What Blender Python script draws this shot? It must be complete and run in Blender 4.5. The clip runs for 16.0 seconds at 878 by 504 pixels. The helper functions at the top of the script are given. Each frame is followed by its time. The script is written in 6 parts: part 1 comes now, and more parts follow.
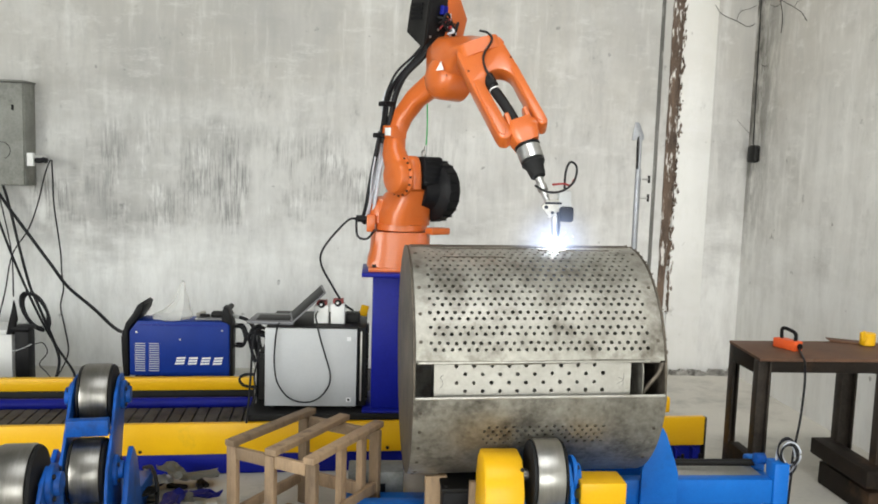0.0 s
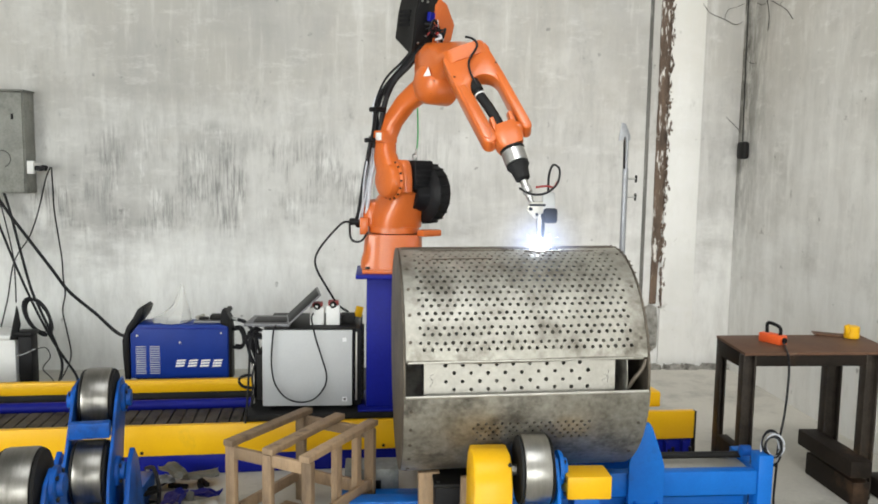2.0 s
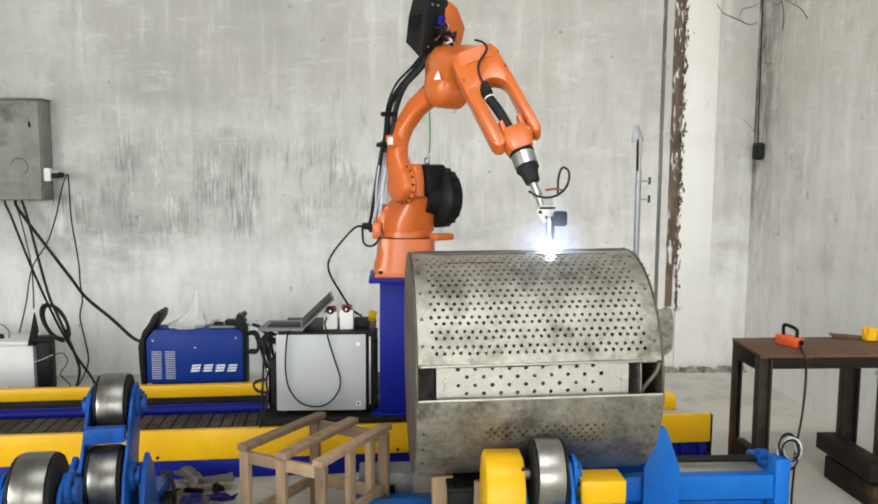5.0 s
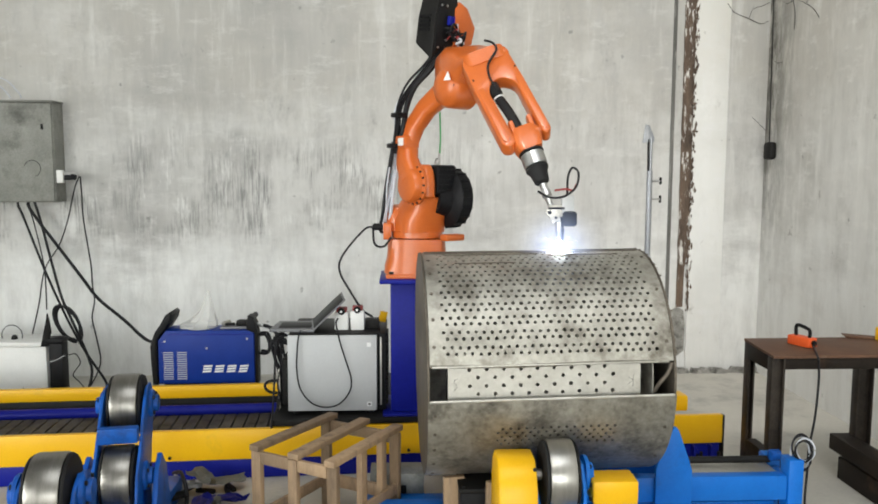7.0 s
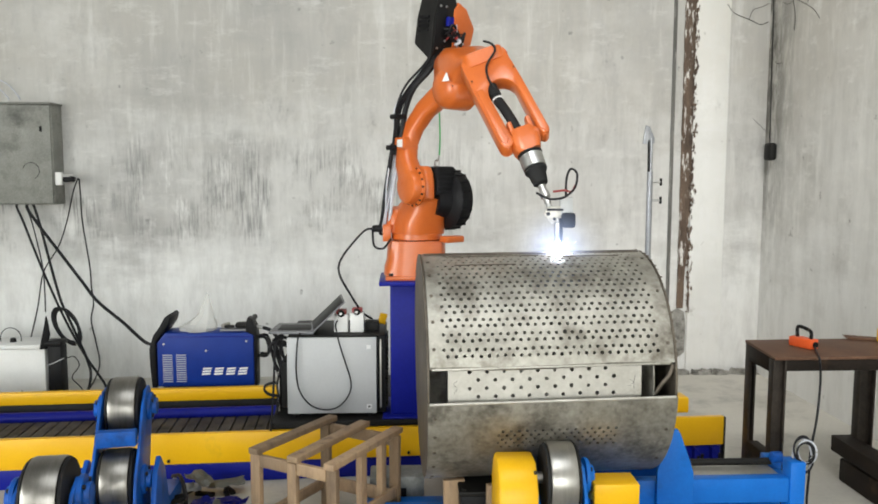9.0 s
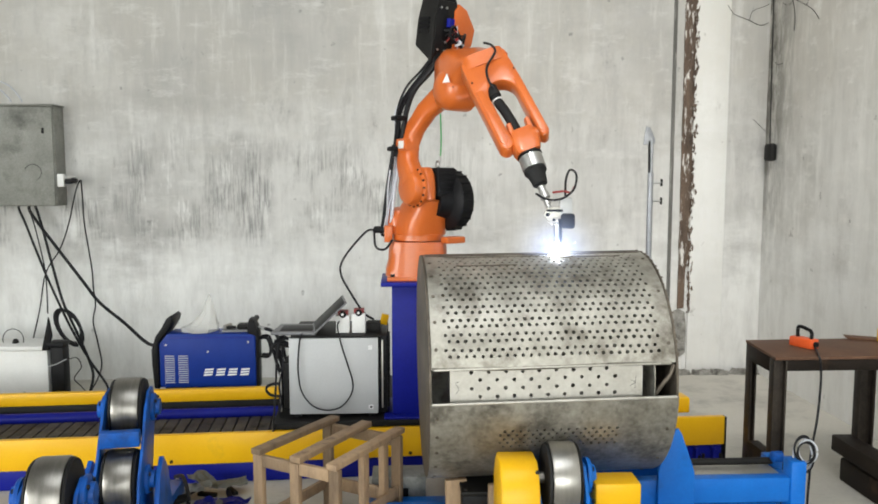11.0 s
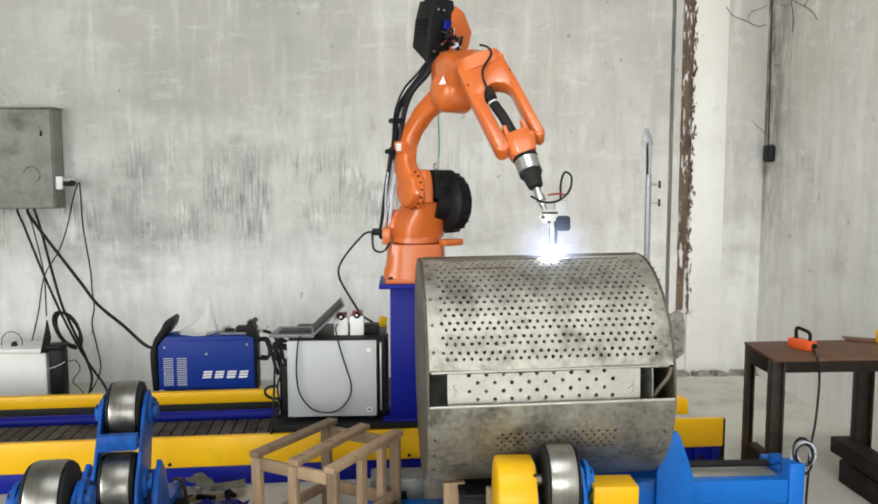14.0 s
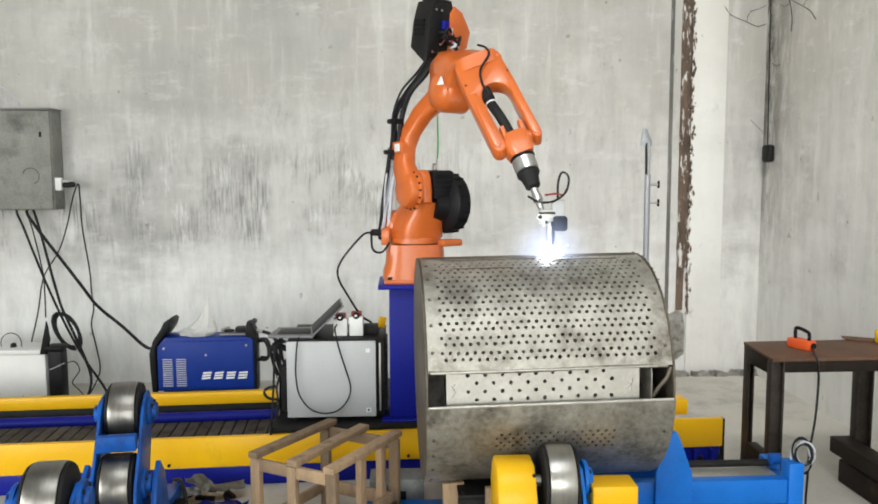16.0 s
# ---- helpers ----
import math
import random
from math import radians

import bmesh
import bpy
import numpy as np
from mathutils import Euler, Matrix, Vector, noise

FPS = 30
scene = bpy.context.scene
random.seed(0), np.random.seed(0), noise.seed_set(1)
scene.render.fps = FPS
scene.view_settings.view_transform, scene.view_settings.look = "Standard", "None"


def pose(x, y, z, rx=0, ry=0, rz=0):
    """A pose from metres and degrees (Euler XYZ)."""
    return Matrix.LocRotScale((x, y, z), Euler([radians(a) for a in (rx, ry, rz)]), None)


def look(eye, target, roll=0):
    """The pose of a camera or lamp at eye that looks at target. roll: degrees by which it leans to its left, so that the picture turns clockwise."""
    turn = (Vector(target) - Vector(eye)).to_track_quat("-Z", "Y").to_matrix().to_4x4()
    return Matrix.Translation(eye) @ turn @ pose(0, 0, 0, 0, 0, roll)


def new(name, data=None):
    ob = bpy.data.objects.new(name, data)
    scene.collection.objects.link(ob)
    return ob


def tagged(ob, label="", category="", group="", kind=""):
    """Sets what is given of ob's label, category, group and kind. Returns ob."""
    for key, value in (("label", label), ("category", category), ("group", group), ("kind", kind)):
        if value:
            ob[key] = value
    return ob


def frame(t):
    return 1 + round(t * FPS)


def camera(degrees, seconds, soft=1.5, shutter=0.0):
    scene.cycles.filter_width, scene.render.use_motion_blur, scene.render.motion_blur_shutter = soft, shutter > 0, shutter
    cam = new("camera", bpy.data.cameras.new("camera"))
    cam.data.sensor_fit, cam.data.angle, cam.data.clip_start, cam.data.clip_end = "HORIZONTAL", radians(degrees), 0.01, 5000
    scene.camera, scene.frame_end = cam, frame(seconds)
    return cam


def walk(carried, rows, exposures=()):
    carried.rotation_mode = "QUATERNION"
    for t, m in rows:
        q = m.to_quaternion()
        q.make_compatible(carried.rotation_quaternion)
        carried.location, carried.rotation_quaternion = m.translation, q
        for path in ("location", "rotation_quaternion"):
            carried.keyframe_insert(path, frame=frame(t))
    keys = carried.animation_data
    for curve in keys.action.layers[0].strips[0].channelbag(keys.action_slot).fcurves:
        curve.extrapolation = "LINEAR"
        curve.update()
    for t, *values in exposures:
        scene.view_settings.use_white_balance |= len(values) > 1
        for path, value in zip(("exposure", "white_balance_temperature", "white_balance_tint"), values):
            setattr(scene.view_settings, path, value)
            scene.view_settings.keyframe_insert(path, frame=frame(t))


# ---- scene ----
cam = camera(57.7, 16.0, 1.8)
PATH = [
    (0, (0.026, -0.05, 1.588), (0.189, 1.932, 1.379), 1.8),
    (0.5, (0.046, -0.12, 1.604), (0.21, 1.861, 1.383), 1.3),
    (1, (0.071, -0.124, 1.617), (0.232, 1.857, 1.395), 1.0),
    (1.5, (0.073, -0.127, 1.616), (0.234, 1.855, 1.399), 1.0),
    (2, (0.072, -0.142, 1.622), (0.23, 1.84, 1.405), 0.9),
    (2.5, (0.071, -0.157, 1.617), (0.217, 1.827, 1.406), 0.8),
    (3, (0.078, -0.152, 1.615), (0.221, 1.832, 1.407), 0.8),
    (3.5, (0.078, -0.15, 1.621), (0.222, 1.833, 1.411), 0.7),
    (4, (0.083, -0.138, 1.621), (0.222, 1.846, 1.413), 0.6),
    (6.5, (0.09, -0.145, 1.624), (0.185, 1.842, 1.416), 0.2),
    (7, (0.081, -0.142, 1.621), (0.176, 1.845, 1.415), 0.2),
    (7.5, (0.082, -0.145, 1.622), (0.175, 1.843, 1.416), 0.2),
    (8, (0.083, -0.143, 1.622), (0.176, 1.845, 1.417), 0.1),
    (8.5, (0.083, -0.13, 1.62), (0.177, 1.857, 1.416), 0.1),
    (9, (0.083, -0.127, 1.62), (0.178, 1.861, 1.418), 0.1),
    (11.5, (0.076, -0.142, 1.623), (0.17, 1.846, 1.423), 0.0),
    (12, (0.076, -0.141, 1.625), (0.17, 1.847, 1.425), -0.0),
    (12.5, (0.077, -0.14, 1.625), (0.17, 1.848, 1.426), -0.0),
    (13, (0.081, -0.139, 1.624), (0.174, 1.849, 1.427), -0.1),
    (13.5, (0.083, -0.139, 1.631), (0.177, 1.849, 1.432), -0.1),
    (14, (0.087, -0.139, 1.629), (0.181, 1.849, 1.431), -0.1),
    (14.5, (0.09, -0.145, 1.626), (0.183, 1.843, 1.429), -0.2),
    (15, (0.091, -0.144, 1.625), (0.186, 1.844, 1.429), -0.2),
    (15.5, (0.094, -0.145, 1.624), (0.188, 1.843, 1.429), -0.2),
    (16, (0.092, -0.139, 1.627), (0.186, 1.849, 1.431), -0.2),
]
walk(cam, [(t, look(eye, aim, roll)) for t, eye, aim, roll in PATH],
     [(0, -0.02), (4, -0.01), (6.5, -0.09), (7.5, -0.10), (9, -0.07), (12, -0.04), (16, -0.02)])

# ---------------------------------------------------------------- light
world = bpy.data.worlds.new("world")
scene.world = world
world.use_nodes = True
wn = world.node_tree.nodes
sky = wn.new("ShaderNodeTexSky")
sky.sky_type, sky.sun_disc = "NISHITA", False
sky.sun_elevation, sky.sun_rotation = radians(42), radians(200)
wn["Background"].inputs["Strength"].default_value = 0.1
world.node_tree.links.new(sky.outputs[0], wn["Background"].inputs[0])

sun = new("sun", bpy.data.lights.new("sun", "SUN"))
sun.data.energy, sun.data.angle, sun.data.color = 1.0, radians(12), (1.0, 0.96, 0.9)
sun.matrix_world = look((-4, -12, 12), (0, 0, 0))


def sky_lamp(name, m, w, h, power, color=(0.97, 1.0, 0.975)):
    lamp = new(name, bpy.data.lights.new(name, "AREA"))
    lamp.data.shape, lamp.data.size, lamp.data.size_y = "RECTANGLE", w, h
    lamp.data.energy, lamp.data.color = power, color
    lamp.matrix_world = m
    return lamp


# daylight through the open gate behind the camera and an assumed roof panel
sky_lamp("roof_daylight", look((0.4, -1.6, 7.95), (0.4, -1.599, 0)), 5.0, 5.0, 240)
sky_lamp("gate_daylight", look((0.2, -6.9, 1.65), (0.2, 0, 1.35)), 5.4, 3.1, 310)
# no door is seen on this side; lamp added to brighten the right wall
sky_lamp("side_fill_light", look((-5.95, -2.6, 1.7), (0, 0.2, 1.1)), 5.6, 3.2, 480)

# ---------------------------------------------------------------- helpers


def nodes_of(m):
    m.use_nodes = True
    return m.node_tree.nodes, m.node_tree.links, m.node_tree.nodes["Principled BSDF"]


def surface(name, a, b, rough=(0.4, 0.6), metal=0.0, scale=6.0, stretch=(1, 1, 1), bump=0.08, grain=90.0,
            dirt=None, dirt_at=(0.55, 0.75), dirt_scale=3.0, coat=0.0, vary=0.0, spec=0.5):
    """A procedural surface: two colours mixed by broad noise and fine grain, with dirt blotches, uneven gloss and relief."""
    m = bpy.data.materials.new(name)
    n, l, p = nodes_of(m)
    tc = n.new("ShaderNodeTexCoord")
    mp = n.new("ShaderNodeMapping")
    mp.inputs["Scale"].default_value = stretch
    l.new(tc.outputs["Object"], mp.inputs["Vector"])
    big = n.new("ShaderNodeTexNoise")
    big.inputs["Scale"].default_value, big.inputs["Detail"].default_value, big.inputs["Roughness"].default_value = scale, 6, 0.65
    fine = n.new("ShaderNodeTexNoise")
    fine.inputs["Scale"].default_value, fine.inputs["Detail"].default_value = grain, 3
    l.new(mp.outputs[0], big.inputs["Vector"])
    l.new(mp.outputs[0], fine.inputs["Vector"])
    mixv = n.new("ShaderNodeMix")
    mixv.inputs[0].default_value = 0.3
    l.new(big.outputs[0], mixv.inputs[2])
    l.new(fine.outputs[0], mixv.inputs[3])
    ramp = n.new("ShaderNodeMapRange")
    ramp.inputs[1].default_value, ramp.inputs[2].default_value = 0.33, 0.67
    l.new(mixv.outputs[0], ramp.inputs[0])
    col = n.new("ShaderNodeMix")
    col.data_type = "RGBA"
    col.inputs[6].default_value, col.inputs[7].default_value = (*a, 1), (*b, 1)
    l.new(ramp.outputs[0], col.inputs[0])
    out = col.outputs[2]
    if dirt:
        dn = n.new("ShaderNodeTexNoise")
        dn.inputs["Scale"].default_value, dn.inputs["Detail"].default_value, dn.inputs["Roughness"].default_value = dirt_scale, 8, 0.7
        l.new(mp.outputs[0], dn.inputs["Vector"])
        dr = n.new("ShaderNodeMapRange")
        dr.inputs[1].default_value, dr.inputs[2].default_value = dirt_at
        l.new(dn.outputs[0], dr.inputs[0])
        dm = n.new("ShaderNodeMix")
        dm.data_type = "RGBA"
        dm.inputs[7].default_value = (*dirt, 1)
        l.new(dr.outputs[0], dm.inputs[0])
        l.new(out, dm.inputs[6])
        out = dm.outputs[2]
    if vary:
        oi = n.new("ShaderNodeObjectInfo")
        vr = n.new("ShaderNodeMapRange")
        vr.inputs[3].default_value, vr.inputs[4].default_value = 1 - vary, 1 + vary
        l.new(oi.outputs["Random"], vr.inputs[0])
        hs = n.new("ShaderNodeHueSaturation")
        l.new(vr.outputs[0], hs.inputs["Value"])
        l.new(out, hs.inputs["Color"])
        out = hs.outputs[0]
    l.new(out, p.inputs["Base Color"])
    rr = n.new("ShaderNodeMapRange")
    rr.inputs[3].default_value, rr.inputs[4].default_value = rough
    l.new(mixv.outputs[0], rr.inputs[0])
    l.new(rr.outputs[0], p.inputs["Roughness"])
    p.inputs["Metallic"].default_value = metal
    p.inputs["Specular IOR Level"].default_value = spec
    p.inputs["Coat Weight"].default_value = coat
    p.inputs["Coat Roughness"].default_value = 0.15
    if bump:
        bp = n.new("ShaderNodeBump")
        bp.inputs["Strength"].default_value, bp.inputs["Distance"].default_value = bump, 0.01
        l.new(mixv.outputs[0], bp.inputs["Height"])
        l.new(bp.outputs[0], p.inputs["Normal"])
    return m


def glow(name, color, strength, clear=0.0):
    m = bpy.data.materials.new(name)
    m.use_nodes = True
    n, l = m.node_tree.nodes, m.node_tree.links
    n.clear()
    out = n.new("ShaderNodeOutputMaterial")
    em = n.new("ShaderNodeEmission")
    em.inputs[0].default_value, em.inputs[1].default_value = (*color, 1), strength
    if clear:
        # imitated lens bloom: emission fades with distance from the arc
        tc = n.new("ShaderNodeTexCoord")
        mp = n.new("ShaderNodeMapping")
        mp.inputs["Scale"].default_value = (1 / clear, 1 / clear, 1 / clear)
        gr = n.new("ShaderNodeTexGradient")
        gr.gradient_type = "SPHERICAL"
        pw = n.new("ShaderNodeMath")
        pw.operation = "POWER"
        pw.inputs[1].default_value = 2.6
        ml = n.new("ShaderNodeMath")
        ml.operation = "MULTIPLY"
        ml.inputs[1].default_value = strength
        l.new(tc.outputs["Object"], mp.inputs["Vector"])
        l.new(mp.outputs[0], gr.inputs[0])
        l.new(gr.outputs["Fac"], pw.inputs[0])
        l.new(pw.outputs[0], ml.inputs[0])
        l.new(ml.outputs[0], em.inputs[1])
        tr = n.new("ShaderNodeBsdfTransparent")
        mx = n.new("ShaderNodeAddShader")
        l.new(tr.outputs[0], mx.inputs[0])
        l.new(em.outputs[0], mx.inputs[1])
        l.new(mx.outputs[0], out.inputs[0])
    else:
        l.new(em.outputs[0], out.inputs[0])
    return m


def finish(name, bm, mat, smooth=38):
    me = bpy.data.meshes.new(name)
    bmesh.ops.recalc_face_normals(bm, faces=bm.faces[:])
    bm.to_mesh(me)
    bm.free()
    me.materials.append(mat)
    me.polygons.foreach_set("use_smooth", [True] * len(me.polygons))
    me.set_sharp_from_angle(angle=radians(smooth))
    return me


def part(name, bm, mat, parent=None, label="", smooth=38):
    ob = new(name, finish(name, bm, mat, smooth))
    if parent:
        ob.parent = parent
    return tagged(ob, label)


def thing(name, m, label, category, group="", kind=""):
    ob = new(name)
    ob.empty_display_size = 0.1
    ob.matrix_world = m
    return tagged(ob, label, category, group, kind)


def B():
    return bmesh.new()


def box(bm, lo, hi, bevel=0.0, m=None):
    """A box between two corners, with bevelled edges."""
    lo, hi = Vector(lo), Vector(hi)
    made = bmesh.ops.create_cube(bm, size=1.0)["verts"]
    for v in made:
        v.co = Vector(((v.co.x + 0.5) * (hi.x - lo.x) + lo.x, (v.co.y + 0.5) * (hi.y - lo.y) + lo.y, (v.co.z + 0.5) * (hi.z - lo.z) + lo.z))
        if m is not None:
            v.co = m @ v.co
    if bevel:
        edges = list({e for v in made for e in v.link_edges})
        bmesh.ops.bevel(bm, geom=edges, offset=bevel, segments=2, profile=0.5, affect="EDGES")
    return bm


def ring_mesh(bm, rings, caps=True):
    rows = [[bm.verts.new(p) for p in ring] for ring in rings]
    k = len(rows[0])
    for a, b in zip(rows, rows[1:]):
        for i in range(k):
            bm.faces.new((a[i], a[(i + 1) % k], b[(i + 1) % k], b[i]))
    if caps:
        bm.faces.new(rows[0][::-1])
        bm.faces.new(rows[-1])
    return bm


def axes(way):
    way = Vector(way).normalized()
    side = way.cross(Vector((0, 0, 1)))
    if side.length < 0.05:
        side = way.cross(Vector((0, 1, 0)))
    side.normalize()
    return way, side, way.cross(side)


def lathe(bm, p, way, profile, seg=32):
    """Turns (distance along way, radius) pairs round the axis through p."""
    p = Vector(p)
    w, a, b = axes(way)
    rings = []
    for d, r in profile:
        rings.append([p + w * d + (a * math.cos(2 * math.pi * i / seg) + b * math.sin(2 * math.pi * i / seg)) * max(r, 0.0003) for i in range(seg)])
    return ring_mesh(bm, rings)


def rod(bm, p, q, r, seg=20, bevel=0.0):
    p, q = Vector(p), Vector(q)
    d = (q - p).length
    c = min(bevel, r * 0.4, d * 0.4)
    prof = [(0, r - c), (c, r), (d - c, r), (d, r - c)] if c else [(0, r), (d, r)]
    return lathe(bm, p, q - p, prof, seg)


def curve_points(pts, n=6):
    """Catmull-Rom points through pts."""
    pts = [Vector(p) for p in pts]
    ext = [2 * pts[0] - pts[1], *pts, 2 * pts[-1] - pts[-2]]
    out = []
    for i in range(1, len(ext) - 2):
        a, b, c, d = ext[i - 1:i + 3]
        for k in range(n):
            t = k / n
            out.append(0.5 * (2 * b + (c - a) * t + (2 * a - 5 * b + 4 * c - d) * t * t + (3 * b - a - 3 * c + d) * t ** 3))
    return out + [pts[-1]]


def tube(bm, pts, r, seg=8, n=6):
    pts = curve_points(pts, n) if n else [Vector(p) for p in pts]
    side = None
    rings = []
    for i, p in enumerate(pts):
        w = (pts[min(i + 1, len(pts) - 1)] - pts[max(i - 1, 0)]).normalized()
        if side is None:
            _, side, _ = axes(w)
        side = (side - w * side.dot(w)).normalized()
        up = w.cross(side)
        rings.append([p + (side * math.cos(2 * math.pi * k / seg) + up * math.sin(2 * math.pi * k / seg)) * r for k in range(seg)])
    return ring_mesh(bm, rings)


def loft(bm, secs, seg=20, power=3.0):
    """A body through sections (centre, half-width vector, half-height vector), each a rounded rectangle."""
    rings = []
    for c, a, b in secs:
        c, a, b = Vector(c), Vector(a), Vector(b)
        ring = []
        for k in range(seg):
            t = 2 * math.pi * (k + 0.5) / seg
            s, u = math.cos(t), math.sin(t)
            f = (abs(s) ** power + abs(u) ** power) ** (-1 / power)
            ring.append(c + a * s * f + b * u * f)
        rings.append(ring)
    return ring_mesh(bm, rings)


def slab(bm, outline, y0, y1, bevel=0.0, m=None):
    """An outline in x and z, as thick as from y0 to y1."""
    m = m or Matrix()
    lo = [bm.verts.new(m @ Vector((x, y0, z))) for x, z in outline]
    hi = [bm.verts.new(m @ Vector((x, y1, z))) for x, z in outline]
    k = len(outline)
    faces = [bm.faces.new(lo), bm.faces.new(hi[::-1])]
    faces += [bm.faces.new((lo[i], lo[(i + 1) % k], hi[(i + 1) % k], hi[i])) for i in range(k)]
    if bevel:
        edges = list({e for f in faces[:2] for e in f.edges})
        bmesh.ops.recalc_face_normals(bm, faces=faces)
        bmesh.ops.bevel(bm, geom=edges, offset=bevel, segments=2, profile=0.5, affect="EDGES")
    return bm


def bolt(bm, p, way, r=0.008, h=0.006):
    return lathe(bm, p, way, [(0, r), (h, r), (h, r * 0.5), (h * 1.02, 0)], 6)


# ---------------------------------------------------------------- materials
ORANGE = surface("orange_robot_paint", (0.54, 0.112, 0.016), (0.63, 0.145, 0.024), (0.24, 0.40), scale=4, bump=0.02, coat=0.3,
                 dirt=(0.45, 0.09, 0.015), dirt_at=(0.62, 0.85))
NAVY = surface("dark_blue_paint", (0.005, 0.009, 0.19), (0.008, 0.014, 0.255), (0.3, 0.5), scale=5, bump=0.03, dirt=(0.03, 0.03, 0.12), dirt_at=(0.6, 0.85), spec=0.18)
BLUE = surface("bright_blue_paint", (0.003, 0.13, 0.53), (0.006, 0.17, 0.63), (0.3, 0.5), scale=5, bump=0.03, dirt=(0.02, 0.07, 0.22), dirt_at=(0.58, 0.85), spec=0.3)
# darker copy of BLUE; puts the idler stand's shade into its paint
IDLERBLUE = surface("dark_shaded_blue_paint", (0.004, 0.075, 0.36), (0.007, 0.115, 0.50), (0.3, 0.55), scale=5, bump=0.04, dirt=(0.012, 0.03, 0.10), dirt_at=(0.48, 0.72), dirt_scale=6, spec=0.25)
YELLOW = surface("yellow_paint", (0.80, 0.425, 0.004), (0.88, 0.50, 0.008), (0.25, 0.45), scale=3, bump=0.02, dirt=(0.40, 0.24, 0.03), dirt_at=(0.62, 0.9), spec=0.35)
DRUMSTEEL = surface("mill_scale_steel_sheet", (0.30, 0.285, 0.245), (0.55, 0.53, 0.475), (0.32, 0.60), metal=0.75, scale=9, stretch=(1, 1, 1), bump=0.09,
                    grain=45, dirt=(0.10, 0.082, 0.060), dirt_at=(0.49, 0.72), dirt_scale=5.5)
PLATESTEEL = surface("clean_steel_sheet", (0.46, 0.44, 0.395), (0.63, 0.61, 0.56), (0.32, 0.5), metal=0.7, scale=8, bump=0.05, grain=60,
                     dirt=(0.26, 0.22, 0.17), dirt_at=(0.56, 0.78), dirt_scale=5)
BRIGHTSTEEL = surface("turned_steel", (0.19, 0.18, 0.16), (0.33, 0.314, 0.29), (0.28, 0.40), metal=1.0, scale=7, stretch=(6, 1, 1), bump=0.03, grain=120,
                      dirt=(0.2, 0.18, 0.15), dirt_at=(0.6, 0.9))
# turned steel with a brighter base, carrying the drive rollers' strong highlight
BRIGHTERSTEEL = surface("brighter_turned_steel", (0.36, 0.345, 0.315), (0.52, 0.505, 0.475), (0.26, 0.38), metal=1.0, scale=7, stretch=(6, 1, 1), bump=0.03, grain=120, dirt=(0.26, 0.24, 0.2), dirt_at=(0.62, 0.9))
CHROME = surface("bare_bright_metal", (0.46, 0.46, 0.46), (0.60, 0.60, 0.59), (0.26, 0.42), metal=1.0, scale=9, bump=0.02)
BLACKPLASTIC = surface("black_plastic", (0.006, 0.006, 0.007), (0.013, 0.013, 0.014), (0.35, 0.55), scale=10, bump=0.03, spec=0.15)
RUBBER = surface("black_rubber", (0.008, 0.008, 0.009), (0.018, 0.018, 0.018), (0.55, 0.75), scale=12, bump=0.05, spec=0.25)
CABLE = surface("black_cable_sheath", (0.007, 0.007, 0.009), (0.016, 0.016, 0.018), (0.45, 0.6), scale=12, bump=0.0, spec=0.25)
CABINET = surface("light_grey_cabinet_paint", (0.46, 0.47, 0.475), (0.53, 0.54, 0.545), (0.35, 0.5), scale=3, bump=0.02, dirt=(0.33, 0.33, 0.32), dirt_at=(0.6, 0.85))
ENCLOSURE = surface("dusty_grey_enclosure_paint", (0.19, 0.192, 0.175), (0.34, 0.342, 0.31), (0.45, 0.65), scale=3.5, bump=0.03, dirt=(0.10, 0.10, 0.09), dirt_at=(0.48, 0.68), spec=0.3)
DARKSTEEL = surface("dark_rusty_steel", (0.010, 0.008, 0.0065), (0.030, 0.022, 0.017), (0.5, 0.75), metal=0.25, scale=7, bump=0.15, dirt=(0.10, 0.055, 0.03), dirt_at=(0.58, 0.8), spec=0.15)
# lighter copy of DARKSTEEL; the light on the leg faces is put into its colour
LITSTEEL = surface("lit_channel_steel", (0.020, 0.016, 0.013), (0.060, 0.048, 0.038), (0.4, 0.65), metal=0.4, scale=7, bump=0.15, dirt=(0.13, 0.085, 0.05), dirt_at=(0.56, 0.78), spec=0.3)
RUSTTOP = surface("rusty_brown_table_plate", (0.085, 0.040, 0.024), (0.175, 0.095, 0.058), (0.45, 0.7), metal=0.1, scale=4, bump=0.08, dirt=(0.30, 0.25, 0.20), dirt_at=(0.6, 0.85), spec=0.25)
WOOD = surface("weathered_pine", (0.30, 0.195, 0.11), (0.45, 0.32, 0.20), (0.6, 0.8), scale=5, stretch=(3, 3, 0.6), bump=0.15, dirt=(0.15, 0.095, 0.06), dirt_at=(0.46, 0.70), dirt_scale=5, vary=0.32)
WHITE = surface("white_plastic", (0.74, 0.74, 0.72), (0.82, 0.82, 0.80), (0.35, 0.5), scale=6, bump=0.02)
RED = surface("red_plastic", (0.26, 0.025, 0.025), (0.34, 0.04, 0.035), (0.35, 0.5), scale=6, bump=0.02)
SIGNALORANGE = surface("signal_orange_plastic", (0.80, 0.10, 0.02), (0.9, 0.14, 0.03), (0.35, 0.5), scale=6, bump=0.02)
GREYDARK = surface("dark_grey_metal", (0.009, 0.009, 0.009), (0.022, 0.021, 0.020), (0.45, 0.6), metal=0.2, scale=6, bump=0.05, spec=0.2)
SILVERHOSE = surface("grey_corrugated_sleeve", (0.42, 0.44, 0.49), (0.66, 0.68, 0.73), (0.4, 0.6), scale=14, bump=0.2)
